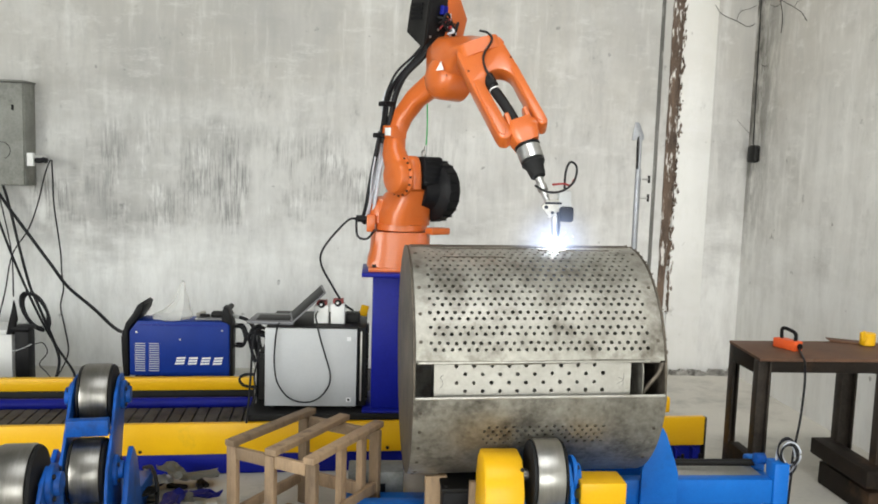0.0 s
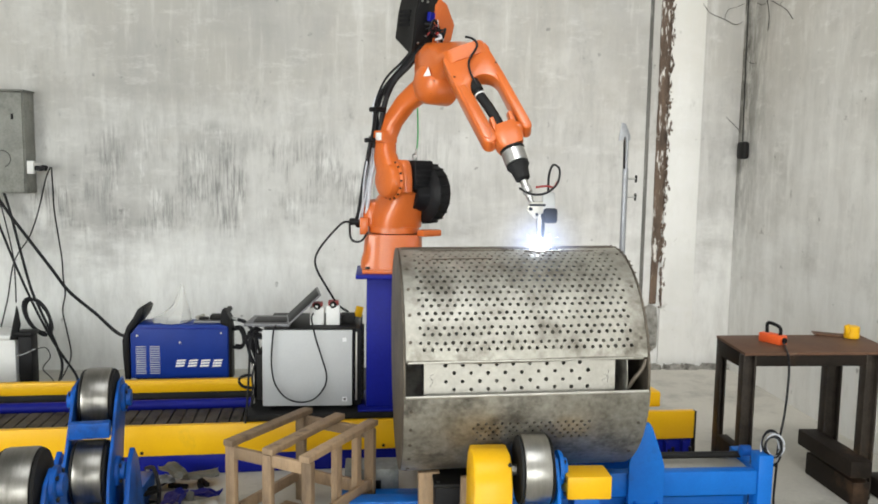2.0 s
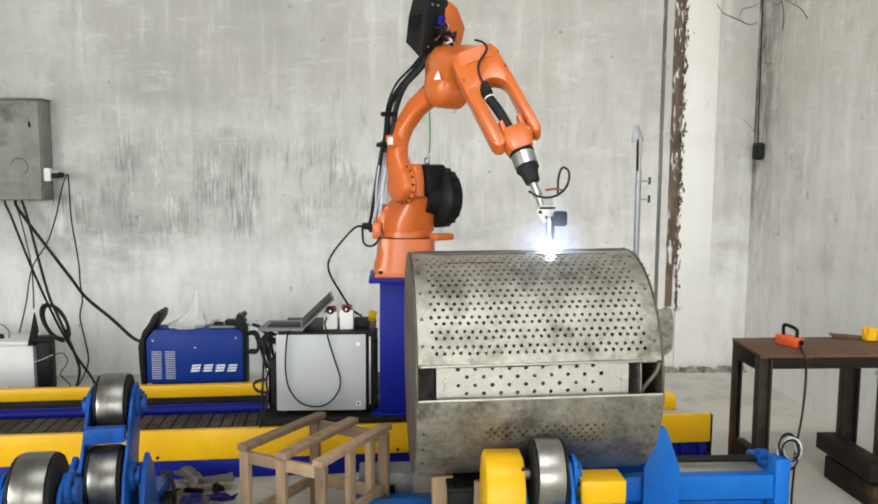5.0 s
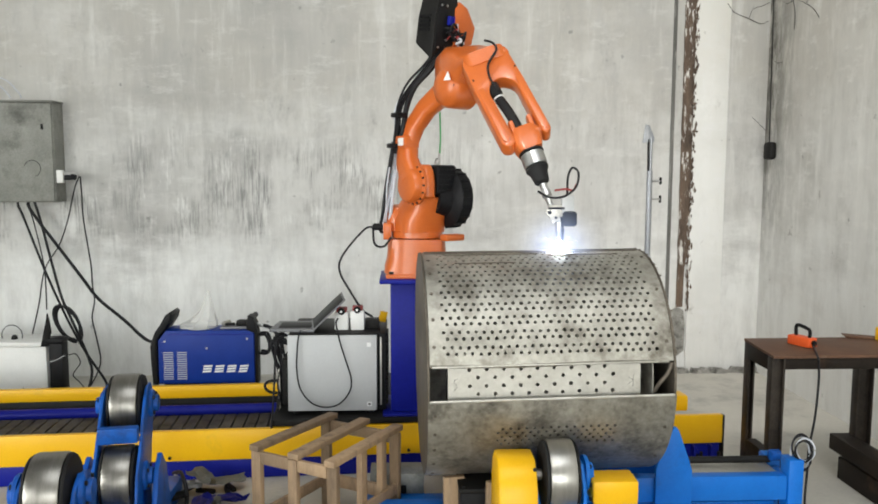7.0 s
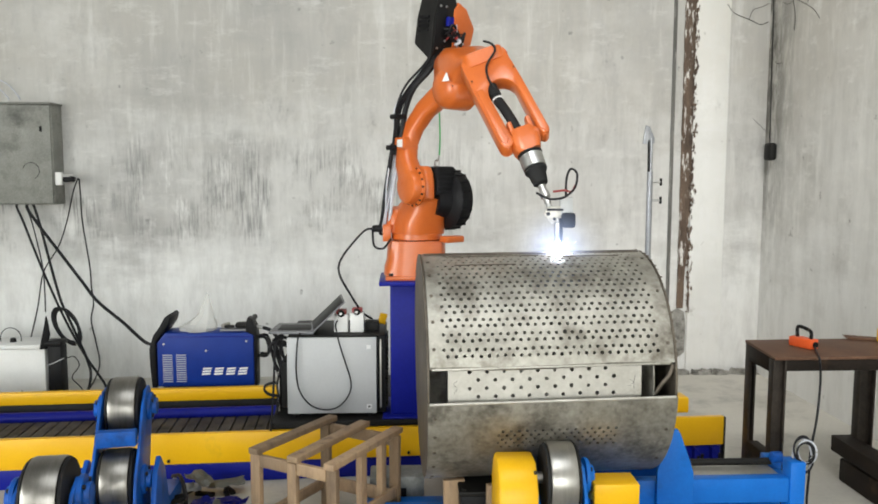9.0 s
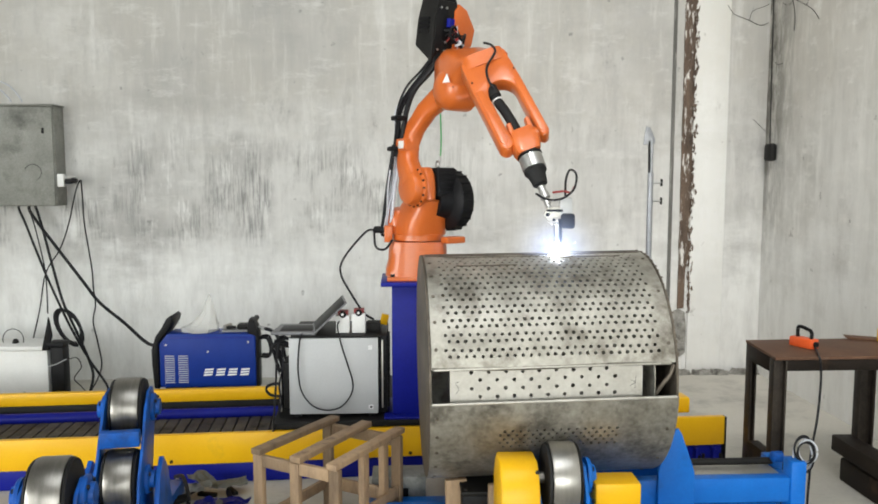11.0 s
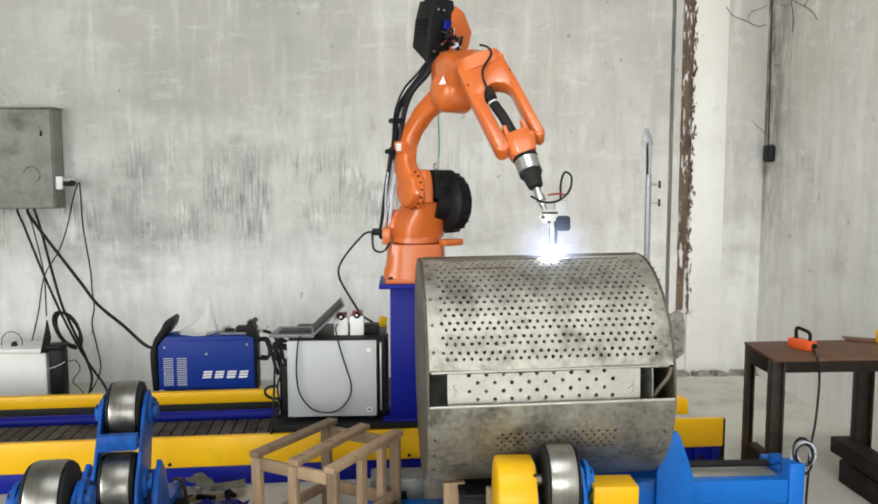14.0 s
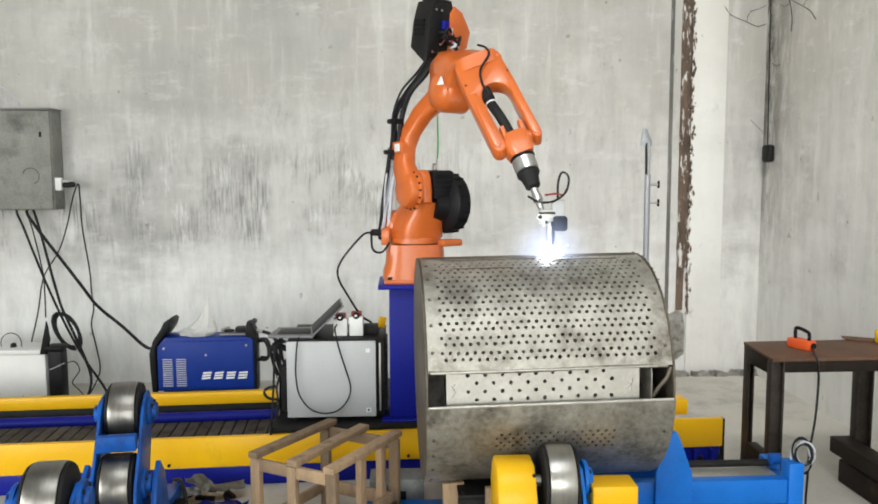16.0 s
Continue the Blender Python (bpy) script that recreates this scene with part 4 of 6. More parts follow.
def perforated(name, x0, x1, a0, a1, cols, rows, hole, r, mat, parent, label="", depth=0.006, jitter=0.0012, seed=1, flat=None, pair=0.0):
    """A bent (or flat) sheet of staggered cells, each with a round hole cut through it."""
    rp = random.Random(seed)
    w, h = (x1 - x0) / (cols + 0.5), (a1 - a0) / rows
    place = flat or (lambda x, a, d: on_drum(x, a, r - d))
    unit = r * radians(1) if not flat else 1.0
    verts, faces = [], []

    def put(x, a, d=0.0):
        verts.append(place(x, a, d)[:])
        return len(verts) - 1

    for j in range(rows):
        off = 0.0 if j % 2 else 0.5 * w
        shift = -pair * h if j % 2 else pair * h
        for strip in ((x0, x0 + off), (x0 + off + cols * w, x1)):
            if strip[1] - strip[0] > 1e-6:
                q = [put(strip[0], a0 + j * h), put(strip[1], a0 + j * h), put(strip[1], a0 + (j + 1) * h), put(strip[0], a0 + (j + 1) * h)]
                faces.append(q)
        for i in range(cols):
            cx, ca = x0 + off + (i + 0.5) * w, a0 + (j + 0.5) * h
            ox = [(1, 0), (1, 1), (0, 1), (-1, 1), (-1, 0), (-1, -1), (0, -1), (1, -1)]
            outer = [put(cx + u * w / 2, ca + v * h / 2) for u, v in ox]
            jx, ja = rp.uniform(-jitter, jitter), rp.uniform(-jitter, jitter) / unit + shift
            rr = hole * rp.uniform(0.9, 1.1)
            ring = [(cx + jx + rr * math.cos(k * math.pi / 4), ca + ja + rr * math.sin(k * math.pi / 4) / unit) for k in range(8)]
            top = [put(*q) for q in ring]
            low = [put(*q, depth) for q in ring]
            for k in range(8):
                n2 = (k + 1) % 8
                faces.append((outer[k], outer[n2], top[n2], top[k]))
                faces.append((top[k], top[n2], low[n2], low[k]))
    me = bpy.data.meshes.new(name)
    me.from_pydata(verts, [], faces)
    bm = bmesh.new()
    bm.from_mesh(me)
    bmesh.ops.remove_doubles(bm, verts=bm.verts[:], dist=1e-5)
    bmesh.ops.recalc_face_normals(bm, faces=bm.faces[:])
    bm.to_mesh(me)
    bm.free()
    me.materials.append(mat)
    ob = new(name, me)
    ob.parent = parent
    tagged(ob, label)
    return ob


SLOT1, SLOT0 = 11.0, -5.2
HX0, HX1 = 0.215, 1.063
perforated("perforated_shell", HX0, HX1, SLOT1 + 3.4, 96, 27, 23, 0.0071, DR, DRUMSTEEL, drum, "dull grey steel sheet with rows of round holes", jitter=0.0015, pair=0.08)
bm = B()
curved_sheet(bm, DX0 + 0.012, HX0, SLOT1, 96, DR, 0.006)
curved_sheet(bm, HX1, DX1 - 0.012, SLOT1, 96, DR, 0.006)
curved_sheet(bm, HX0, HX1, SLOT1, SLOT1 + 3.4, DR, 0.006, 3)
part("shell_margin", bm, DRUMSTEEL, drum)
bm = curved_sheet(B(), DX0 + 0.012, DX1 - 0.012, 96.4, 268, DR, 0.006, 60)
part("shell_back", bm, DRUMSTEEL, drum)
# lower sheet with its small perforated field
LX0, LX1, LA0, LA1 = 0.42, 0.905, -30.5, -19.0
perforated("perforated_field", LX0, LX1, LA0, LA1, 15, 5, 0.0058, DR + 0.004, STAINEDSTEEL, drum, "field of small holes in the lower sheet", seed=4)
bm = B()
curved_sheet(bm, DX0 + 0.004, DX1, LA1, SLOT0, DR + 0.004, 0.006, 14)
curved_sheet(bm, DX0 + 0.004, LX0, LA0, LA1, DR + 0.004, 0.006, 8)
curved_sheet(bm, LX1, DX1, LA0, LA1, DR + 0.004, 0.006, 8)
curved_sheet(bm, DX0 + 0.004, DX1, -91.5, LA0, DR + 0.004, 0.006, 36)
part("lower_sheet", bm, STAINEDSTEEL, drum, "dull grey plain lower sheet with scratches")
part("slot_lip", tube(B(), [on_drum(DX0 + 0.01, SLOT0 + 0.2, DR + 0.006), on_drum(DX1 - 0.01, SLOT0 + 0.2, DR + 0.006)], 0.0055, 10, 0), PLATESTEEL, drum, "bright folded lip of the slot")
part("slot_edge", box(B(), (DX0 + 0.02, -DR * math.cos(radians(SLOT1)) - 0.004, DR * math.sin(radians(SLOT1)) - 0.006), (DX1 - 0.07, -DR * math.cos(radians(SLOT1)) + 0.02, DR * math.sin(radians(SLOT1)) + 0.001), 0.0015), PLATESTEEL, drum)
# the plate that fills the middle of the slot
PX0, PX1 = 0.244, 0.988
pz0, pz1 = DR * math.sin(radians(SLOT0)) - 0.02, DR * math.sin(radians(SLOT1)) + 0.006
py = -DR + 0.030
flatplace = lambda x, a, d: Vector((x, py + d, a))
perforated("slot_plate", PX0 + 0.050, PX1 - 0.075, pz0 + 0.022, pz1 - 0.010, 9, 4, 0.0080, DR, PLATESTEEL, drum, "clean bright steel plate with larger holes", depth=0.005, seed=9, flat=flatplace)
bm = B()
box(bm, (PX0, py, pz0), (PX0 + 0.050, py + 0.005, pz1))
box(bm, (PX1 - 0.075, py, pz0), (PX1, py + 0.005, pz1))
box(bm, (PX0 + 0.050, py, pz0), (PX1 - 0.075, py + 0.005, pz0 + 0.022))
box(bm, (PX0 + 0.050, py, pz1 - 0.010), (PX1 - 0.075, py + 0.005, pz1))
part("slot_plate_border", bm, PLATESTEEL, drum)
for x0, x1 in ((0.60, 0.607), (PX0 + 0.002, PX0 + 0.008), (PX1 - 0.008, PX1 - 0.002)):
    part("stiffener", box(B(), (x0, py + 0.007, pz0), (x1, py + 0.12, pz1), 0.001), DRUMSTEEL, drum)
for x0, pts in ((PX0 + 0.022, ((0.0, 0.05), (0.012, 0.07), (0.0, 0.09), (0.014, 0.10))), (PX1 - 0.05, ((0.0, 0.06), (0.02, 0.075), (0.004, 0.085))), (PX1 - 0.03, ((0.0, 0.05), (0.004, 0.10)))):
    part("chalk_mark", tube(B(), [(x0 + q[0], py - 0.0008, pz0 + q[1]) for q in pts], 0.0007, 5, 3), GREYDARK, drum)
# end discs with rims
for x, s in ((DX0, 1), (DX1, -1)):
    bm = B()
    lathe(bm, (x, 0, 0), (s, 0, 0), [(0, 0.05), (0, DR - 0.012), (0.002, DR + 0.001), (0.010, DR + 0.001), (0.0115, DR - 0.012), (0.0115, 0.05)], 72)
    part("end_disc", bm, SCORCHED, drum, "dark scorched steel end disc of the drum")
part("inner_ring", lathe(B(), (DX1 - 0.09, 0, 0), (1, 0, 0), [(0, DR - 0.07), (0.004, DR - 0.03), (0.008, DR - 0.03), (0.012, DR - 0.07)], 60), DRUMSTEEL, drum)
part("scroll_rib", tube(B(), [on_drum(DX1 - 0.085, -9, DR - 0.05), on_drum(DX1 - 0.06, 0, DR - 0.02), on_drum(DX1 - 0.03, 5, DR - 0.015), on_drum(DX1 - 0.015, 10, DR - 0.01)], 0.008, 8), SCORCHED, drum)
for a, ends in ((-72, "lr"), (-58, "l"), (-44, "lr"), (-32, "l"), (-22, "lr"), (-12, "l"), (20, "lr"), (33, "l"), (47, "lr"), (61, "l"), (74, "lr")):
    for side, x in (("l", DX0 + 0.030), ("r", DX1 - 0.034)):
        if side in ends:
            p = on_drum(x, a, DR + (0.004 if a < 0 else 0.0))
            part("rivet", bolt(B(), p, p - Vector((x, 0, 0)), 0.007, 0.003), SCORCHED, drum)
# worn rim tabs, burnt edges and the rolled edge of the shell over the slot
rt = random.Random(17)
for k in range(16):
    a = 14 + 5.2 * k + rt.uniform(-1.5, 1.5)
    w, h = rt.uniform(0.008, 0.022), rt.uniform(0.5, 1.6)
    part("rim_tab", curved_sheet(B(), DX1 - 0.012, DX1 - 0.010 + w * 0.6, a, a + h, DR + rt.uniform(0.001, 0.006), 0.004, 2, 1), SCORCHED, drum)
part("rolled_edge", tube(B(), [on_drum(x, SLOT1 - 0.2 + 0.25 * math.sin(9 * x), DR - 0.004) for x in np.linspace(DX0 + 0.014, DX1 - 0.03, 22)], 0.0075, 10, 0), STAINEDSTEEL, drum, "rolled dull edge of the upper sheet")
for x0, a0, ln in ((0.30, 70, 0.25), (0.26, 82, 0.4), (0.70, 79, 0.3)):
    part("weld_trace", tube(B(), [on_drum(x0 + ln * k / 10, a0 + rt.uniform(-0.3, 0.3), DR + 0.0005) for k in range(11)], 0.003, 6, 0), SCORCHED, drum)
part("weld_seam", tube(B(), [on_drum(x, 89.6, DR + 0.0) for x in np.linspace(HX0 + 0.55, DX1 - 0.02, 24)], 0.005, 8, 0), DARKSTEEL, drum, "fresh dark weld bead along the top")
part("seam_band", curved_sheet(B(), DX0 + 0.02, DX1 - 0.02, 85.5, 95, DR + 0.003, 0.003, 6), SCORCHED, drum, "scorched overlap strip along the top seam")

# ---------------------------------------------------------------- roller stands


def wheel_unit(name, m, r, w, label, group, tread=None):
    """A steel-faced roller with dark rubber cheeks and a bearing on each side."""
    t = thing(name, m, label, "roller", group)
    tyre = part("tread", lathe(B(), (-w / 2, 0, 0), (1, 0, 0), [(0, r - 0.02), (0.004, r - 0.003), (0.012, r), (w - 0.012, r), (w - 0.004, r - 0.003), (w, r - 0.02)], 48), tread or BRIGHTSTEEL, t, "bright turned steel tread")
    part("cheek", lathe(B(), (w / 2 + 0.0005, 0, 0), (1, 0, 0), [(0, r - 0.004), (0.009, r - 0.010), (0.012, r - 0.03), (0.012, 0.03)], 40), RUBBER, t, "black rubber cheek")
    part("cheek", lathe(B(), (-w / 2 - 0.0125, 0, 0), (1, 0, 0), [(0, 0.03), (0, r - 0.03), (0.003, r - 0.010), (0.012, r - 0.004)], 40), RUBBER, t, "black rubber cheek")
    part("axle", rod(B(), (-w / 2 - 0.045, 0, 0), (w / 2 + 0.045, 0, 0), 0.022, 18, 0.004), BRIGHTSTEEL, t)
    return t


def flange_bearing(parent, x, y, z, s, r=0.062, mat=None):
    bm = B()
    lathe(bm, (x, y, z), (s, 0, 0), [(0, r), (0.012, r), (0.016, r - 0.004), (0.018, r * 0.62), (0.034, r * 0.58), (0.036, r * 0.35), (0.036, 0)], 28)
    fb = part("flange_bearing", bm, mat or BLUE, parent)
    for k in range(4):
        a = math.pi / 4 + k * math.pi / 2
        part("bearing_bolt", bolt(B(), (x + s * 0.016, y + r * 0.78 * math.cos(a), z + r * 0.78 * math.sin(a)), (s, 0, 0), 0.008, 0.008), GREYDARK, fb)
    return fb


# drive stand under the drum
drive = thing("drive_roller_stand", pose(0, 2.95, 0), "bright blue steel roller stand with a screw-adjusted frame", "roller stand")
FY0, FY1 = 0.17, 0.46
part("front_rail", box(B(), (0.42, FY0, 0.195), (1.755, FY0 + 0.06, 0.304), 0.006), BLUE, drive)
part("rear_rail", box(B(), (0.42, FY1 - 0.06, 0.17), (1.755, FY1, 0.278), 0.006), BLUE, drive)
part("rail_cap", box(B(), (1.32, FY0 + 0.062, 0.25), (1.75, FY1 - 0.062, 0.29), 0.003), PLATESTEEL, drive, "bare grey slide plate")
part("lead_screw", rod(B(), (1.10, FY0 + 0.19, 0.310), (1.76, FY0 + 0.19, 0.310), 0.016, 14), GREYDARK, drive, "dark greasy lead screw")
part("end_block", box(B(), (1.757, FY0 - 0.005, 0.002), (1.825, FY0 + 0.08, 0.375), 0.008), BLUE, drive)
part("end_block", box(B(), (1.757, FY1 - 0.08, 0.002), (1.825, FY1 + 0.005, 0.315), 0.008), BLUE, drive)
part("screw_knob", lathe(B(), (1.805, FY0 + 0.17, 0.335), (-1, 0, 0), [(0, 0.014), (0.008, 0.026), (0.05, 0.026), (0.058, 0.014)], 18), IDLERBLUE, drive)
part("end_tie", box(B(), (1.76, FY0 + 0.082, 0.20), (1.81, FY1 - 0.082, 0.27), 0.004), BLUE, drive)
part("side_plate", slab(B(), [(1.165, 0.06), (1.322, 0.06), (1.322, 0.345), (1.306, 0.395), (1.262, 0.515), (1.248, 0.537), (1.236, 0.537), (1.224, 0.515), (1.178, 0.395), (1.165, 0.36)], FY0 - 0.03, FY0 - 0.01, 0.003), BLUE, drive, "blue pointed side plate")
part("side_plate", slab(B(), [(1.165, 0.06), (1.322, 0.06), (1.322, 0.34), (1.262, 0.50), (1.242, 0.52), (1.222, 0.50), (1.165, 0.35)], FY1 + 0.01, FY1 + 0.03, 0.003), BLUE, drive)
for x in (1.19, 1.285):
    part("gusset", box(B(), (x, FY0 - 0.075, 0.06), (x + 0.012, FY0 - 0.032, 0.19), 0.003), BLUE, drive)
part("base_beam", box(B(), (-0.10, FY0 + 0.10, 0.03), (1.75, FY1 - 0.1, 0.15), 0.006), BLUE, drive)
for x in (0.5, 1.1, 1.7):
    part("foot", box(B(), (x, FY0 - 0.03, 0), (x + 0.08, FY1 + 0.03, 0.028), 0.004), BLUE, drive)
part("wheel_fork", slab(B(), [(-0.24, 0.10), (0.10, 0.10), (0.05, 0.46), (0.0, 0.53), (-0.06, 0.53), (-0.12, 0.46)], -0.006, 0.008, 0.003, pose(0.755, -0.18, 0, 0, 0, 90)), BLUE, drive)
flange_bearing(drive, 0.768, -0.20, 0.480, 1, 0.066)
part("wheel_arm", box(B(), (0.45, -0.30, 0.03), (1.14, FY0 - 0.002, 0.10), 0.006), BLUE, drive)
wheel_unit("drive_roller", pose(0.672, 2.735, 0.480), 0.132, 0.105, "steel drive roller with black cheeks against the drum", "rollers of the stands", BRIGHTERSTEEL)
guard = thing("gear_guard", pose(0.50, 2.70, 0.0), "glossy yellow sheet-metal gearbox guard beside the drive roller", "machine guard")
part("shell", slab(B(), [(-0.115, 0.10), (0.115, 0.10), (0.125, 0.46), (0.10, 0.525), (0.055, 0.562), (-0.045, 0.562), (-0.09, 0.525), (-0.125, 0.46)], -0.075, 0.068, 0.010, pose(0, 0.03, 0, 0, 0, 90)), YELLOW, guard)
part("mount_foot", box(B(), (-0.09, -0.12, 0), (0.09, 0.18, 0.099), 0.004), BLUE, guard)
part("cover_bolt", bolt(B(), (0.062, -0.085, 0.545), (0, -1, 0.4), 0.008, 0.008), GREYDARK, guard)
mot = thing("gear_motor_cover", pose(0.875, 2.72, 0.0), "small yellow box cover of the gear motor", "machine guard")
part("cover", box(B(), (-0.085, -0.055, 0.385), (0.085, 0.07, 0.475), 0.008), YELLOW, mot)
part("post", box(B(), (-0.05, -0.02, 0.0), (0.05, 0.07, 0.384), 0.006), BLUE, mot)
for z in (0.40, 0.455):
    part("screw", bolt(B(), (-0.0855, -0.03, z), (-1, 0, 0), 0.008, 0.008), GREYDARK, mot)
wheel_unit("drive_roller", pose(0.672, 3.76, 0.480), 0.132, 0.105, "steel drive roller with black cheeks against the drum", "rollers of the stands", BRIGHTERSTEEL)
rearpost = thing("rear_roller_post", pose(0.672, 3.76, 0), "blue steel bearing post behind the drum", "roller stand")
for s in (-1, 1):
    part("cheek_plate", slab(B(), [(-0.12, 0.0), (0.12, 0.0), (0.06, 0.56), (-0.06, 0.56)], -0.007, 0.007, 0.003, pose(s * 0.105, 0, 0, 0, 0, 90)), BLUE, rearpost)
part("foot_plate", box(B(), (-0.16, -0.16, 0), (0.16, 0.16, 0.012), 0.003), BLUE, rearpost)

# idler stand in the left bay: two swivelled heads on one beam, with the same rollers
IX = -1.055
idler = thing("idler_roller_stand", pose(IX, 2.9, 0), "blue swivelling idler roller stand with flanged bearings, coloured darker for its shade", "roller stand")
REAR = pose(0, 0.195, 0.014, 0, 0, 8) @ pose(0, -0.195, 0)
FRONT = pose(0, -0.48, 0, 0, 0, 6) @ pose(0, 0.48, 0)


def swung(ob, m):
    ob.matrix_basis = m
    return ob


part("base_beam", box(B(), (-0.06, -0.9, 0.0), (0.06, 0.80, 0.12), 0.006), IDLERBLUE, idler)
part("swivel_plate", lathe(B(), (0, 0.195, 0.121), (0, 0, 1), [(0, 0.13), (0.02, 0.13), (0.03, 0.10), (0.07, 0.09)], 28), GREYDARK, idler)
for s in (-1, 1):
    xs = s * 0.082
    swung(part("cheek_plate", slab(B(), [(-0.06, 0.18), (0.26, 0.18), (0.27, 0.36), (0.375, 0.58), (0.375, 0.655), (0.33, 0.70), (0.25, 0.70), (0.185, 0.655), (0.06, 0.50), (-0.02, 0.42), (-0.055, 0.33)],
                                   -0.006, 0.006, 0.003, pose(xs, 0, 0, 0, 0, 90)), IDLERBLUE, idler, "blue cut-steel cheek plate"), REAR)
    swung(flange_bearing(idler, xs + s * 0.007, 0.10, 0.376, s, 0.058, IDLERBLUE), REAR)
    swung(flange_bearing(idler, xs + s * 0.007, 0.29, 0.620, s, 0.058, IDLERBLUE), REAR)
    swung(part("pivot_post", slab(B(), [(-0.14, 0.10), (0.36, 0.10), (0.24, 0.36), (0.14, 0.44), (0.04, 0.40)], -0.010, 0.010, 0.003, pose(s * 0.138, 0.04, 0, 0, 0, 90)), IDLERBLUE, idler), REAR)
    swung(part("front_cheek", slab(B(), [(-0.72, 0.10), (-0.26, 0.10), (-0.34, 0.50), (-0.41, 0.60), (-0.48, 0.63), (-0.55, 0.60), (-0.62, 0.50)], -0.007, 0.007, 0.003, pose(s * 0.086, 0, 0, 0, 0, 90)), IDLERBLUE, idler), FRONT)
    swung(flange_bearing(idler, s * 0.094, -0.48, 0.572, s, 0.064, IDLERBLUE), FRONT)
swung(part("cross_plate", box(B(), (-0.0755, 0.055, 0.525), (0.0755, 0.10, 0.588), 0.005), IDLERBLUE, idler), REAR)
for m, y, z in ((REAR, 0.29, 0.620), (REAR, 0.10, 0.376), (FRONT, -0.48, 0.572)):
    wheel_unit("idler_roller", pose(IX, 2.9, 0) @ m @ pose(0, y, z), 0.127, 0.110, "steel idler roller with black rubber cheeks in a blue stand", "rollers of the stands")

# ---------------------------------------------------------------- controller and what stands on it
ctrl = thing("robot_controller", pose(-0.2865, 4.045, 0.305), "light grey robot control cabinet on the carriage", "control cabinet")
part("body", box(B(), (-0.236, 0.012, 0.024), (0.236, 0.46, 0.436), 0.006), CABINET, ctrl)
part("front_panel", box(B(), (-0.2365, 0.0, 0.026), (0.2365, 0.0115, 0.437), 0.003), CABINET, ctrl)
for x in (-0.2, 0.2):
    for y in (0.06, 0.40):
        part("foot", lathe(B(), (x, y, 0), (0, 0, 1), [(0, 0.022), (0.024, 0.018)], 14), RUBBER, ctrl)
part("sticker", box(B(), (0.184, -0.0018, 0.375), (0.206, -0.0003, 0.397), 0.0), LABELWHITE, ctrl)
part("sticker", box(B(), (0.184, -0.0018, 0.050), (0.210, -0.0003, 0.074), 0.0), LABELWHITE, ctrl)
part("sticker_mark", box(B(), (0.191, -0.0026, 0.057), (0.203, -0.0019, 0.067), 0.0), GREYDARK, ctrl)
part("side_fan_panel", box(B(), (0.2375, 0.03, 0.02), (0.285, 0.44, 0.44), 0.005), BLACKPLASTIC, ctrl, "black heat-sink side")
for k in range(14):
    part("fin", box(B(), (0.2855, 0.035, 0.05 + k * 0.027), (0.296, 0.30, 0.062 + k * 0.027), 0.001), GREYDARK, ctrl)
part("edge_strip", box(B(), (0.254, 0.021, 0.05), (0.262, 0.029, 0.42), 0.001), PLATESTEEL, ctrl)
part("plug_panel", box(B(), (-0.272, 0.03, 0.05), (-0.2375, 0.40, 0.30), 0.004), GREYDARK, ctrl)
part("plug_bar", box(B(), (-0.290, 0.02, 0.035), (-0.281, 0.029, 0.25), 0.001), PLATESTEEL, ctrl)
rk = random.Random(12)
for k in range(6):
    y = 0.05 + 0.05 * k
    part("plug_lead", tube(B(), [(-0.24, y, 0.36 + rk.uniform(0, 0.05)), (-0.30 - rk.uniform(0, 0.03), y - 0.02, 0.40), (-0.31 + rk.uniform(-0.02, 0.01), y, 0.30), (-0.285, y, 0.2), (-0.30, y + 0.02, 0.06), (-0.31, y + 0.04, -0.03)], 0.008, 8), CABLE, ctrl)
part("top_mat", box(B(), (-0.23, 0.01, 0.4375), (0.25, 0.45, 0.446), 0.002), GREYDARK, ctrl, "dark rubber mat")

lap = thing("laptop", pose(-0.4505, 4.175, 0.7515, 0, 0, 0), "open grey laptop computer lying on the control cabinet", "laptop")
part("base", slab(B(), [(-0.175, -0.095), (0.066, -0.115), (0.075, 0.135), (-0.155, 0.14)], -0.016, 0.0, 0.003, pose(0, 0.02, 0, -90, 0, 0) @ pose(0, 0, 0)), SCREENGREY, lap)
part("keyboard", box(B(), (-0.13, -0.05, 0.0165), (0.045, 0.10, 0.0185), 0.0005), BLACKPLASTIC, lap)
lid = pose(0.066, -0.115, 0.012, 0, -43, 8)
part("screen", box(B(), (0.0, 0.0, 0.0), (0.235, 0.27, 0.008), 0.003, lid), SCREENGREY, lap, "laptop screen tilted open")
part("screen_glass", box(B(), (0.012, 0.012, 0.0082), (0.225, 0.258, 0.0092), 0.0005, lid), BLACKPLASTIC, lap)
